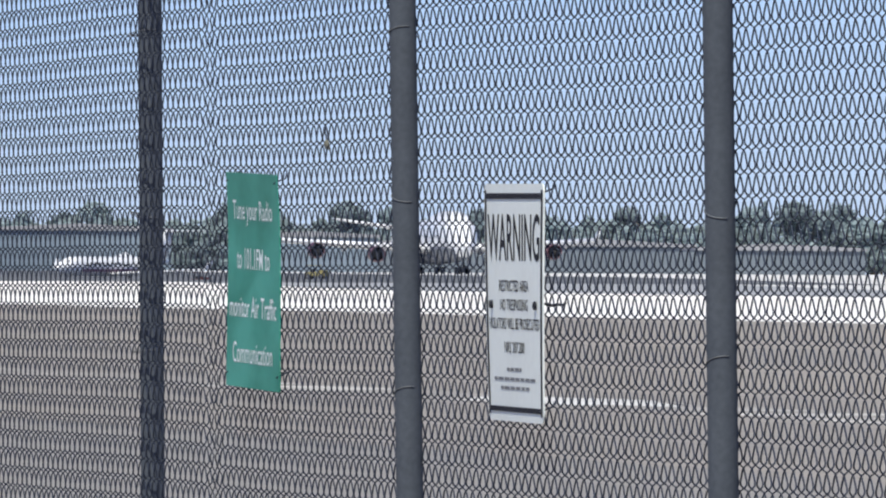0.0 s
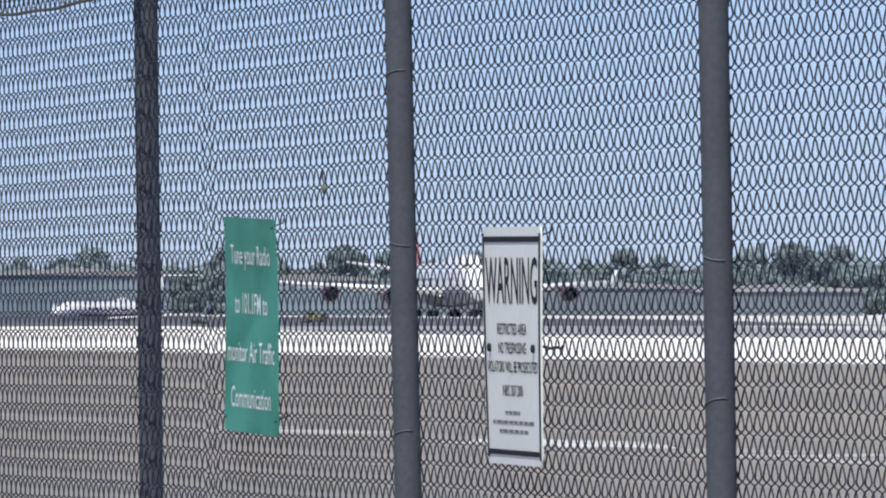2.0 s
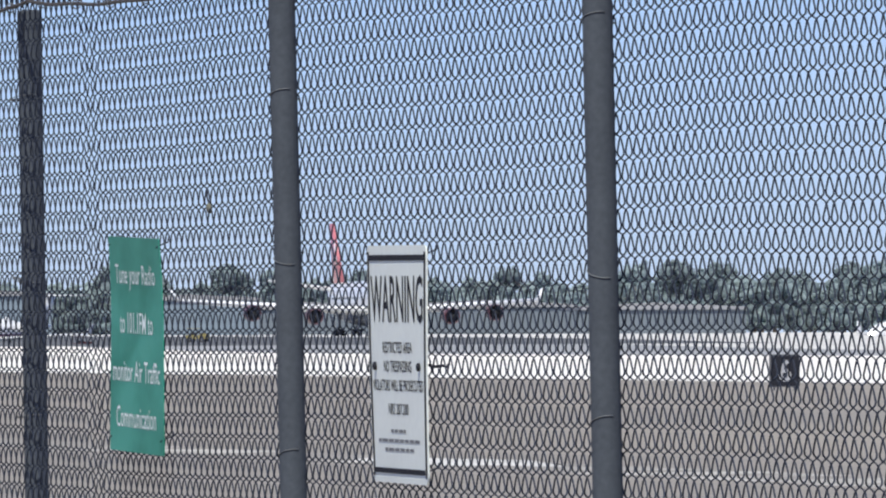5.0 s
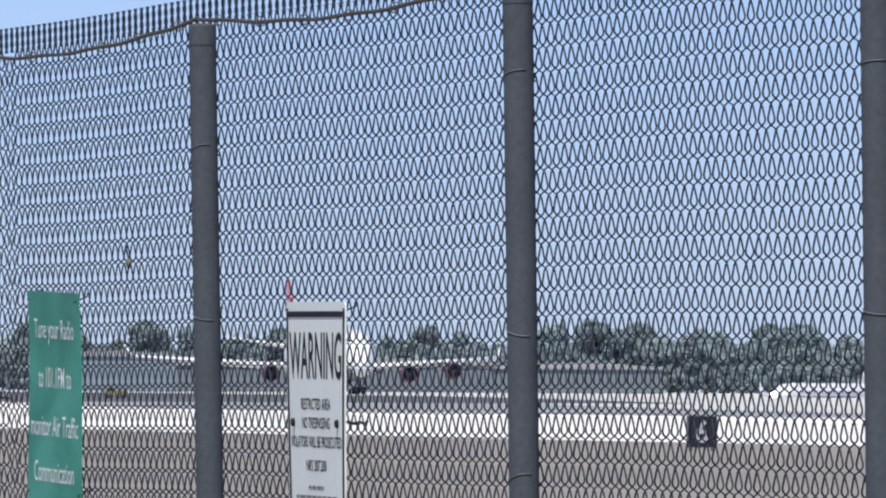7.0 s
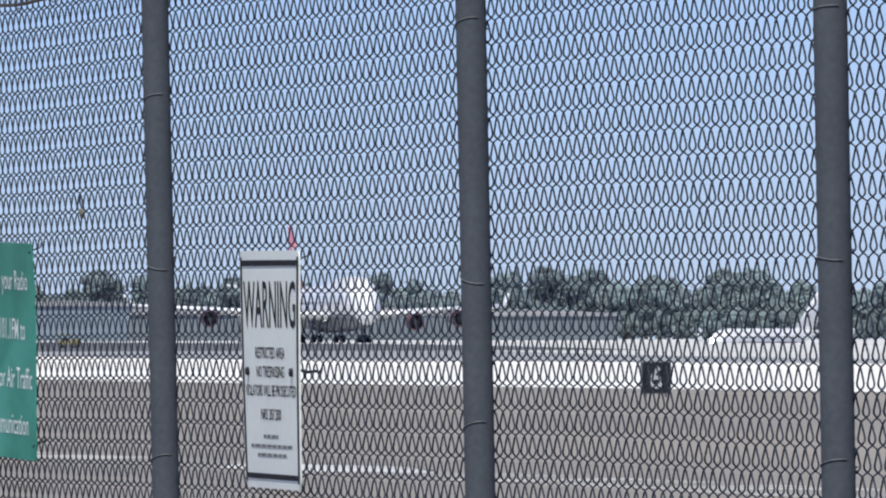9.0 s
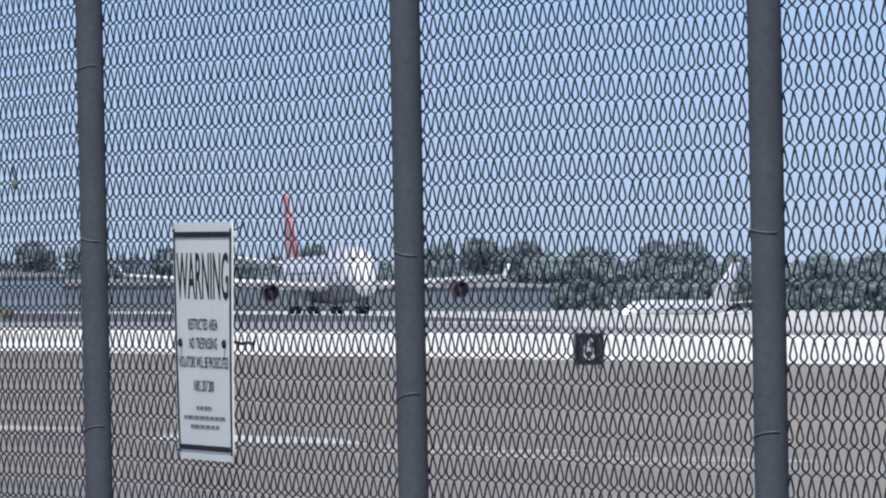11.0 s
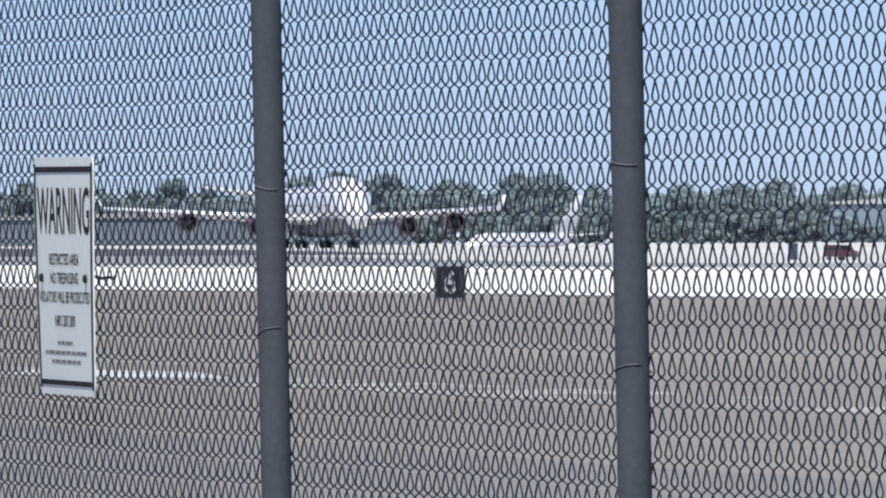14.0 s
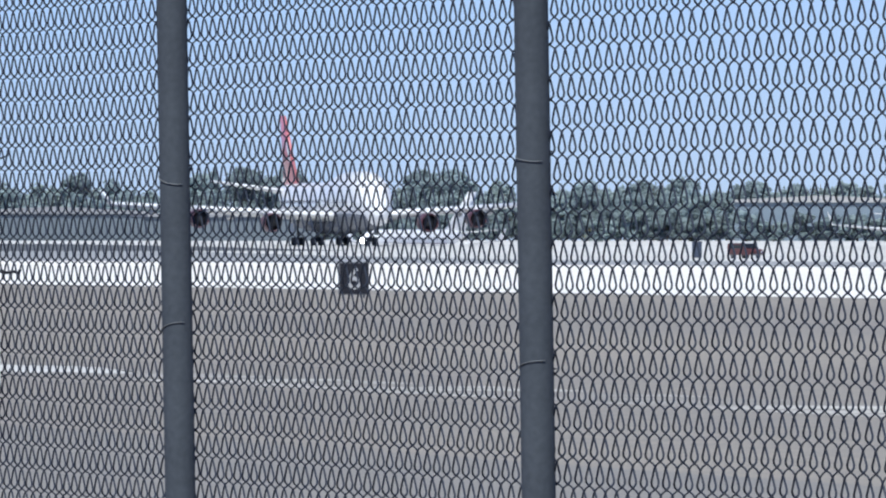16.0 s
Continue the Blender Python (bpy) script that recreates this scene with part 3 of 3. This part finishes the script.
def jumbo():
    root = thing("jumbo_jet", pose(431.5, 2351.4, 0), "white four-engined jumbo jet with red tail fin on the runway", "airplane")
    S = 32.0
    secs = [(0, .08, 4.45, 4.75), (0.5, .75, 3.8, 5.6), (1.3, 1.35, 3.3, 6.6), (3, 2.1, 2.8, 8.1), (4.6, 2.55, 2.5, 9.35), (6.2, 2.85, 2.35, 10.1), (9, 3.15, 2.15, 10.7), (14, 3.25, 2.1, 10.85), (22, 3.25, 2.1, 10.8),
            (26, 3.25, 2.1, 10.4), (30, 3.25, 2.1, 9.75), (34, 3.25, 2.1, 9.4), (48, 3.25, 2.1, 9.3), (54, 3.05, 2.6, 9.25), (60, 2.4, 4.0, 9.2), (65, 1.55, 5.8, 9.1), (69, .7, 7.4, 8.7), (70.5, .15, 7.9, 8.2)]
    fus = part("fuselage", loft(body_rings(secs, 32, S)), WHITE, root, "glossy white fuselage with an upper-deck hump", True)
    belly = []
    for st, w, lo, hi in secs[3:-2]:
        c, h = (lo + hi) / 2, (hi - lo) / 2
        belly.append([((w + .03) * math.cos(radians(q)), st - S, c + (h + .03) * math.sin(radians(q))) for q in range(205, 336, 10)] + [(0, st - S, c - h * .3)])
    part("belly", loft(belly), BELLY_SHADE, fus, "dull grey belly, darkened to carry the underside's shade", True)
    for s in (-1, 1):
        for i in range(3):
            part("cockpit_window", boxed(s * (0.25 + 0.72 * i) - 0.30, s * (0.25 + 0.72 * i) + 0.30, 4.05 - S + 0.40 * i, 4.10 - S + 0.40 * i, 8.35, 8.95, bevel=0.02), DARKGLASS, fus, "dark cockpit window")
    part("belly_fairing", loft(body_rings([(18, .4, 2.4, 3.2), (22, 2.9, 1.75, 4.2), (30, 3.3, 1.6, 4.6), (38, 3.2, 1.7, 4.4), (44, .5, 2.3, 3.2)], 20, S)), BELLY_SHADE, root, "belly fairing in the same shade-darkened grey", True)
    for s in (-1, 1):
        w = part("wing", blade(((s * 2.8, 19.5 - S, 4.35), (s * 2.8, 36.0 - S, 3.9), 1.6, (0, 0, 1)), ((s * 31.0, 43.0 - S, 6.1), (s * 31.0, 47.0 - S, 6.0), 0.75, (0, 0, 1))), WHITE, root, "swept light-grey wing", True)
        part("winglet", blade(((s * 31.0, 43.2 - S, 6.05), (s * 31.0, 47.0 - S, 6.0), 0.6, (1, 0, 0)), ((s * 32.2, 45.6 - S, 8.1), (s * 32.2, 47.8 - S, 8.1), 0.40, (1, 0, 0))), WHITE, w, "white upturned winglet", True)
        for q in (0.22, 0.42, 0.62, 0.80):
            x, y, z = s * (2.8 + 28.2 * q), 19.5 + (23.5 * q) + 11.5 * (1 - q) + 2.2 - S, 3.9 + 2.1 * q
            part("flap_fairing", loft([ring((x, y + a, z - 0.55), (b, 0, 0), (0, 0, b * 1.3), 10) for a, b in ((-3.2, .05), (-1.5, .38), (0.5, .42), (2.6, .05))]), WINGGREY, w, "", True)
        turbofan(root, s * 11.7, 20.8 - S, 3.35, 1.36, 5.6, 25.5 - S, 4.75, NACELLE, NACELLE)
        turbofan(root, s * 20.8, 29.0 - S, 3.95, 1.36, 5.6, 33.5 - S, 5.35, NACELLE, NACELLE)
        part("tailplane", blade(((s * 1.2, 59.5 - S, 8.0), (s * 1.2, 68.0 - S, 7.9), 0.9, (0, 0, 1)), ((s * 11.1, 67.8 - S, 9.6), (s * 11.1, 70.4 - S, 9.55), 0.3, (0, 0, 1))), WHITE, root, "white tailplane", True)
        wheel_set(root, s * 1.9, 36.0 - S, 0.0, 0.62, 0.55, 1.45, 2, 3.2)
        wheel_set(root, s * 5.5, 32.8 - S, 0.0, 0.62, 0.55, 1.45, 2, 3.8)
        part("gear_door", boxed(s * 6.35 - 0.04, s * 6.35 + 0.04, 31.5 - S, 34.2 - S, 1.5, 3.3, bevel=0.02), WINGGREY, root)
    fin = part("tail_fin", blade(((0, 58.0 - S, 8.9), (0, 68.3 - S, 8.8), 1.0, (1, 0, 0)), ((0, 67.4 - S, 19.3), (0, 71.2 - S, 19.3), 0.4, (1, 0, 0))), RED, root, "tall red tail fin", True)
    part("fin_flash", blade(((0, 61.6 - S, 12.4), (0, 66.0 - S, 12.4), .86, (1, 0, 0)), ((0, 64.8 - S, 16.0), (0, 67.0 - S, 16.0), .66, (1, 0, 0))), WHITE, fin, "white flash across the red fin", True)
    part("rudder_line", boxed(-0.62, 0.62, 66.4 - S, 66.5 - S, 9.3, 10.1), WINGGREY, fin)
    wheel_set(root, 0, 8.0 - S, 0.0, 0.60, 0.45, 1.0, 1, 2.8)
    lights(root, ((-3.3, 21.6 - S, 3.85), (3.3, 21.6 - S, 3.85)), 0.20)
    window_row(fus, 10.0 - S, 60.0 - S, 1.02, lambda y: 3.20 if y < 20 else 2.6, 6.45, 0.30)
    return root


def twin_airliner(m, label, lit=False):
    """A white narrow-body jet; the nose looks along -y, the origin lies S metres behind it."""
    root = thing("airliner", m, label, "airplane")
    secs = [(0, .06, 3.1, 3.3), (.5, .7, 2.4, 3.8), (1.6, 1.3, 1.8, 4.5), (3.2, 1.75, 1.45, 5.1), (5.5, 1.9, 1.3, 5.3), (22, 1.9, 1.3, 5.3), (27, 1.5, 2.1, 5.3), (31, .8, 3.6, 5.1), (34, .1, 4.6, 4.8)]
    S = 16.0
    fus = part("fuselage", loft(body_rings(secs, 24, S)), WHITE, root, "white fuselage", True)
    for s in (-1, 1):
        part("cockpit_window", boxed(s * 0.55 - 0.42, s * 0.55 + 0.42, 1.75 - S, 1.85 - S, 3.95, 4.35, bevel=0.02), DARKGLASS, fus, "dark cockpit window")
        w = part("wing", blade(((s * 1.6, 12 - S, 2.0), (s * 1.6, 18.5 - S, 1.8), .9, (0, 0, 1)), ((s * 15.6, 18.8 - S, 3.3), (s * 15.6, 20.6 - S, 3.25), .22, (0, 0, 1))), WINGGREY, root, "light-grey wing", True)
        part("winglet", blade(((s * 15.6, 18.9 - S, 3.3), (s * 15.6, 20.6 - S, 3.25), .2, (1, 0, 0)), ((s * 16.3, 20.2 - S, 5.4), (s * 16.3, 21.0 - S, 5.4), .1, (1, 0, 0))), WHITE, w)
        turbofan(root, s * 5.2, 10.4 - S, 1.45, 0.95, 3.6, 13.2 - S, 2.3, WHITE)
        part("tailplane", blade(((s * .6, 29.5 - S, 4.7), (s * .6, 33 - S, 4.7), .4, (0, 0, 1)), ((s * 6.5, 32.4 - S, 5.2), (s * 6.5, 33.8 - S, 5.2), .15, (0, 0, 1))), WINGGREY, root)
        wheel_set(root, s * 2.6, 17.5 - S, 0.0, 0.5, 0.4, 1.0, 1, 2.0)
    part("tail_fin", blade(((0, 26.0 - S, 5.0), (0, 32.6 - S, 5.0), .5, (1, 0, 0)), ((0, 33.6 - S, 11.9), (0, 36.4 - S, 11.9), .2, (1, 0, 0))), WHITE, root, "white tail fin", True)
    wheel_set(root, 0, 4.5 - S, 0.0, 0.4, 0.25, 1.0, 1, 1.8)
    if lit:
        lights(root, ((0, 0.2 - S, 3.2), (0.0, 4.3 - S, 1.9)), 0.5)
        for s in (-1, 1):
            part("livery_stripe", boxed(s * 1.86 - 0.05, s * 1.86 + 0.05, 5.5 - S, 24.0 - S, 2.3, 2.9), STRIPE, fus, "dark purple stripe")
    window_row(fus, 6.5 - S, 26.0 - S, 0.9, lambda y: 1.86, 3.7, 0.26)
    return root


def business_jet(m, label, lit):
    """A slim white jet with two engines at its tail; the nose tip at the origin."""
    root = thing("business_jet", m, label, "airplane")
    secs = [(0, .05, 2.15, 2.3), (.6, .5, 1.75, 2.7), (1.8, .9, 1.45, 3.25), (3.0, 1.12, 1.3, 3.7), (5, 1.2, 1.25, 3.75), (17, 1.2, 1.25, 3.75), (21, .95, 1.8, 3.75), (24.5, .5, 2.6, 3.6), (26.8, .08, 3.1, 3.3)]
    fus = part("fuselage", loft(body_rings(secs, 24, 0.0)), WHITE, root, "slim white fuselage", True)
    for s in (-1, 1):
        part("cockpit_window", boxed(s * 0.42 - 0.32, s * 0.42 + 0.32, 2.05, 2.12, 2.95, 3.25, bevel=0.02), DARKGLASS, fus, "dark cockpit window")
        part("livery_stripe", boxed(s * 1.19 - 0.025, s * 1.19 + 0.025, 4.5, 19.5, 1.75, 2.15), STRIPE, fus, "dark purple stripe")
        w = part("wing", blade(((s * .9, 10.5, 1.5), (s * .9, 15.8, 1.45), .6, (0, 0, 1)), ((s * 11.6, 16.8, 2.2), (s * 11.6, 18.4, 2.2), .16, (0, 0, 1))), WHITE, root, "white swept wing", True)
        part("winglet", blade(((s * 11.6, 16.9, 2.2), (s * 11.6, 18.4, 2.2), .15, (1, 0, 0)), ((s * 12.0, 18.2, 3.5), (s * 12.0, 18.9, 3.5), .08, (1, 0, 0))), WHITE, w)
        turbofan(root, s * 2.05, 17.6, 3.3, 0.75, 4.2, 18.2, 3.3, WHITE)
        part("tailplane", blade(((s * .1, 25.4, 7.1), (s * .1, 28.0, 7.1), .25, (0, 0, 1)), ((s * 4.9, 27.6, 7.15), (s * 4.9, 28.7, 7.15), .1, (0, 0, 1))), WHITE, root)
        wheel_set(root, s * 1.9, 14.2, 0.0, 0.4, 0.28, 0.8, 1, 1.5)
    part("tail_fin", blade(((0, 19.8, 3.5), (0, 25.8, 3.4), .45, (1, 0, 0)), ((0, 25.3, 7.15), (0, 28.0, 7.15), .2, (1, 0, 0))), WHITE, root, "white swept tail fin", True)
    wheel_set(root, 0, 2.6, 0.0, 0.3, 0.2, 0.8, 1, 1.5)
    if lit:
        lights(root, ((0, -0.05, 2.2), (0.0, 2.3, 1.2)), 0.30)
    window_row(fus, 5.5, 16.5, 0.95, lambda y: 1.17, 2.75, 0.34)
    return root


JET_YAW = math.degrees(math.atan2(-0.675, 0.743))
jumbo_jet = jumbo()
TAXI_YAW = math.degrees(math.atan2(-0.725, 0.691))
TAXI = (517.2, 2343.7)  # the taxiing jet's nose at 12.5 s
taxi_jet = twin_airliner(pose(*TAXI, 0, 0, 0, TAXI_YAW), "white twin-engined airliner with lit nose lights taxiing in a hollow", True)
PARK = (313.3, 2014.9)
parked_jet = business_jet(pose(*PARK, rise(*PARK) + 0.024, 0, 0, JET_YAW) @ Matrix.Scale(1.15, 4), "white business jet parked beyond the near runway", False)
AIR3 = (587.6, 2236.4)
twin_airliner(pose(*AIR3, rise(*AIR3) + 0.012, 0, 0, -6), "white twin-engined airliner parked before low buildings")


# ---- vehicles and field equipment ----
def wheels(root, xs, ys, r, w):
    for x in xs:
        for y in ys:
            t = part("wheel", loft([ring((x + q * w, y, r), (0, a * r, 0), (0, 0, a * r), 16) for q, a in ((-.5, .8), (-.4, 1), (.4, 1), (.5, .8))]), BLACK, root, "black rubber wheel", True)
            part("rim", loft([ring((x + q * w, y, r), (0, a * r, 0), (0, 0, a * r), 12) for q, a in ((-.53, .55), (.53, .55))]), GEAR, t)


def van(m, label, skin, roof):
    root = thing("airport_van", m, label, "van")
    prof = [(-2.4, .45), (-2.45, .95), (-2.1, 1.15), (-1.35, 1.25), (-.75, 1.85), (2.3, 1.9), (2.45, 1.5), (2.45, .45)]
    part("body", loft([[(x, y, z) for y, z in prof] for x in (-.98, -.9, .9, .98)]), skin, root, "dark red painted body")
    part("roof", boxed(-.86, .86, -.7, 2.25, 1.9, 1.98, bevel=.03), roof, root, "pale roof")
    part("windscreen", blade(((-.8, -1.38, 1.3), (-.8, -.8, 1.85), .03, (0, .7, .7)), ((.8, -1.38, 1.3), (.8, -.8, 1.85), .03, (0, .7, .7))), DARKGLASS, root, "dark windscreen")
    for s in (-1, 1):
        part("side_window", boxed(s * .985 - .01, s * .985 + .01, -.6, 1.9, 1.25, 1.7), DARKGLASS, root)
        part("headlight", boxed(s * .7 - .15, s * .7 + .15, -2.47, -2.42, .75, .92, bevel=.01), POLISHED, root, "clear headlight")
    part("bumper", boxed(-.95, .95, -2.55, -2.4, .4, .6, bevel=.03), GEAR, root)
    wheels(root, (-.86, .86), (-1.5, 1.5), .36, .24)
    return root


def tug(m, label, skin, name="baggage_tug"):
    root = thing(name, m, label, "tractor")
    part("body", boxed(-.9, .9, -1.6, 1.5, .45, 1.05, bevel=.06), skin, root, "yellow painted body")
    part("bonnet", boxed(-.7, .7, -1.6, -.5, 1.05, 1.3, bevel=.06), skin, root)
    part("seat", boxed(-.55, .55, .3, .8, 1.05, 1.45, bevel=.05), BLACK, root, "black seat")
    for x in (-.75, .75):
        for y in (-.35, 1.2):
            part("roof_post", tube([(x, y, 1.05), (x, y, 1.95)], .03, 6), GEAR, root)
    part("canopy", boxed(-.85, .85, -.5, 1.35, 1.95, 2.03, bevel=.02), skin, root, "yellow canopy")
    wheels(root, (-.82, .82), (-1.0, 1.0), .38, .24)
    return root


def on_land(x, y, yaw=0):
    return pose(x, y, rise(x, y) + 0.012, 0, 0, yaw)


van(on_land(415.1, 1669.2, 22), "dark red van with a pale roof on the far field", CARRED, ROOFWHITE)
box_ = thing("equipment_cabinet", on_land(409.2, 1670.4, 10), "dull blue steel equipment cabinet on the far field", "cabinet")
part("body", boxed(-.5, .5, -.4, .4, .12, 2.05, bevel=.03), CABINET, box_)
part("plinth", boxed(-.55, .55, -.45, .45, 0, .12, bevel=.01), APRON, box_, "concrete plinth")
part("roof", boxed(-.56, .56, -.46, .46, 2.05, 2.13, bevel=.02), CABINET, box_)
part("door", boxed(-.42, .42, -.425, -.4, .25, 1.9, bevel=.006), CABINET, box_)
tug(on_land(344.0, 1968.0, 60), "yellow open tow tractor beyond the runway", YELLOW)
tug(on_land(330.0, 1985.0, 20), "small dark red tow tractor beyond the runway", CARRED, "tow_tractor")
tug(on_land(602.0, 2540.0, 70), "yellow open tow tractor at the foot of the trees", YELLOW)


# ---- buildings by the trees ----
def hangar(m, w, d, h, wall, roof, doors, label):
    root = thing("hangar", m, label, "building")
    part("wall", boxed(-w / 2, w / 2, 0, d, 0, h), wall, root)
    part("roof", loft([[(-w / 2 - .4, y, h), (w / 2 + .4, y, h), (w / 2 + .4, y, h + .5), (0, y, h + .5 + w * .025), (-w / 2 - .4, y, h + .5)] for y in (-.5, d + .5)]), roof, root, "low-pitched metal roof")
    n = doors
    for i in range(n):
        x0, x1 = -w / 2 + w * (i + .12) / n, -w / 2 + w * (i + .88) / n
        dr = part("hangar_door", boxed(x0, x1, -.12, -.005, 0, h * .62), wall, root, "tall sliding door")
        for k in range(1, 4):
            x = x0 + (x1 - x0) * k / 4
            part("door_rib", boxed(x - .06, x + .06, -.2, -.12, 0, h * .62), wall, dr)
    return root


def toward(x, y, yaw=0):
    """On the land, with the front turned to the camera."""
    return pose(x, y, rise(x, y) - 0.05, 0, 0, yaw - math.degrees(math.atan2(x, y)))


hangar(toward(404, 2568), 34, 14, 7.6, WALLBLUE, ROOFGREY, 5, "long blue-grey metal hangar before the trees")
hangar(toward(446, 2560), 26, 12, 6.6, WALLBLUE, ROOFGREY, 4, "low blue-grey shed with ribbed doors before the trees")
for x, y, h in ((474, 2600, 5.0), (509, 2594, 5.2), (541, 2588, 4.6)):
    hangar(toward(x, y), 35, 14, h, WALLGREY, ROOFGREY, 5, "long low dull grey shed before the trees")
hangar(toward(652, 2560), 34, 12, 7.4, WALLBLUE, WALLPALE, 6, "low blue-grey terminal shed with a pale roof behind bushes")


# ---- trees ----
def tree(m, height, spread, skin, seed, shape, label):
    rnd = random.Random(seed)
    root = thing("tree", m, label, "tree", "tree belt")
    lean = rnd.uniform(-.3, .3)
    part("trunk", tube([(0, 0, 0), (lean * .3, 0, height * .25), (lean, .1, height * .5), (lean * .8, 0, height * .85)], [.26, .21, .15, .04], 8), BARK, root, "", True)
    for i in range(5):
        a, z = 2.4 * i, height * (.28 + .1 * i)
        part("limb", tube([(lean * .6, 0, z), (spread * .3 * math.cos(a), spread * .3 * math.sin(a), z + .8), (spread * .7 * math.cos(a), spread * .7 * math.sin(a), z + 1.6)], [.1, .07, .02], 5), BARK, root)
    verts, faces = [], []
    cores = [(Vector((rnd.uniform(-1, 1) * spread * .55, rnd.uniform(-1, 1) * spread * .55, height * rnd.uniform(.12, .90))), rnd.uniform(.5, 1.0)) for _ in range(16)]
    if shape != "cone":
        for core, k in cores:
            bm = bmesh.new()
            bmesh.ops.create_icosphere(bm, subdivisions=1, radius=spread * .36 * k)
            base = len(verts)
            for v in bm.verts:
                p = core + v.co * (1 + .45 * noise.noise(v.co * 1.7 + core))
                verts.append(Vector((p.x, p.y, max(p.z, .2))))
            faces += [tuple(base + v.index for v in f.verts) for f in bm.faces]
            bm.free()
    for _ in range(1100):
        if shape == "cone":
            s = rnd.random() ** 1.3
            z, rr = height * (.08 + .92 * s), spread * (1 - s) * rnd.random() ** .5 + .1
            a = rnd.uniform(0, 6.283)
            c = Vector((rr * math.cos(a), rr * math.sin(a), z))
        else:
            core, k = rnd.choice(cores)
            d = Vector((rnd.gauss(0, 1), rnd.gauss(0, 1), rnd.gauss(0, .8)))
            c = core + d.normalized() * spread * .50 * k * rnd.random() ** .3
            c.z = min(max(c.z, .3), height)
        r = rnd.uniform(.16, .38)
        base = len(verts)
        for p in ((1, 0, -.5), (-.5, .87, -.5), (-.5, -.87, -.5), (0, 0, 1)):
            verts.append(c + Vector([q * r * rnd.uniform(.6, 1.4) + rnd.uniform(-.12, .12) for q in p]))
        faces += [tuple(base + i for i in f) for f in ((0, 1, 3), (1, 2, 3), (2, 0, 3), (1, 0, 2))]
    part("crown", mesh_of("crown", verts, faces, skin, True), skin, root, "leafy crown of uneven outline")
    return root


# the crowns' pale leaf colour already holds the distance haze
KINDS = [(9.5, 3.6, HAZY_LEAF, "round", "broadleaf tree in the far belt, haze put into its green"), (11.5, 4.2, HAZY_LEAFDARK, "round", "tall tree in the far belt, haze put into its green"), (10.5, 3.2, HAZY_LEAF, "round", "slim tree in the far belt, haze put into its green"),
         (12.5, 2.6, HAZY_LEAFDARK, "cone", "conifer standing above the far belt, haze in its leaf colour"), (8.5, 4.4, HAZY_LEAF, "round", "broad low tree in the far belt, haze in its colour"), (10.0, 4.0, HAZY_LEAFDARK, "round", "dense tree in the far belt, haze in its leaf colour")]
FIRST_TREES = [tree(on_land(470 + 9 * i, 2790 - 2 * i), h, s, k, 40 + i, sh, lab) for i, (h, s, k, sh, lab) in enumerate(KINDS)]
rt = random.Random(5)
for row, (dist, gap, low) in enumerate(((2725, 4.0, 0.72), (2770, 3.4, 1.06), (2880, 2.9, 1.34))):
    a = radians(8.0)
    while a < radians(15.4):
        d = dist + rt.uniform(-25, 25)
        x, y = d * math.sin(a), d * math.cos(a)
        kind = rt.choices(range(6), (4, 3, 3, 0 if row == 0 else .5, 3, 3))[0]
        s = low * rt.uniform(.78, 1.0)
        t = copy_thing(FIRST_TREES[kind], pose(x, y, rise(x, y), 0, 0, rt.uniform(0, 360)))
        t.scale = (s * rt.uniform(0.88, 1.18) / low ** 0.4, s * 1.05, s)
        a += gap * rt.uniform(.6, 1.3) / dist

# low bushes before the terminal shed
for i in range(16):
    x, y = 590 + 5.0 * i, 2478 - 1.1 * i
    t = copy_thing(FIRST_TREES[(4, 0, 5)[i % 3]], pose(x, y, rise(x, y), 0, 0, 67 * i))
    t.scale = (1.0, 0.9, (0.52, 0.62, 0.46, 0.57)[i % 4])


# ---- what moves ----
def motions():
    """The jumbo's take-off roll towards the camera; the business jet's slow taxiing."""
    rows = []
    for i in range(33):
        t = 0.5 * i
        y = 2351.4 - 6.57 * t - 0.773 * t * t - 0.0157 * t ** 3
        rows.append((t, pose(431.5, y, rise(431.5, y) + 0.012)))
    walk(jumbo_jet, rows)
    rows = []
    for t, s in ((0, -31.9), (3, -24.5), (6.3, -16.2), (8.6, -10.9), (11, -3.9), (12.5, 0), (13.2, 0.7), (13.7, 1.1), (14.5, 1.9), (15, 2.9), (16, 5.2)):
        x, y = TAXI[0] - 0.725 * (s - 16), TAXI[1] - 0.691 * (s - 16)
        rows.append((t, pose(x, y, -1.02, 0, 0, TAXI_YAW)))
    walk(taxi_jet, rows)


motions()
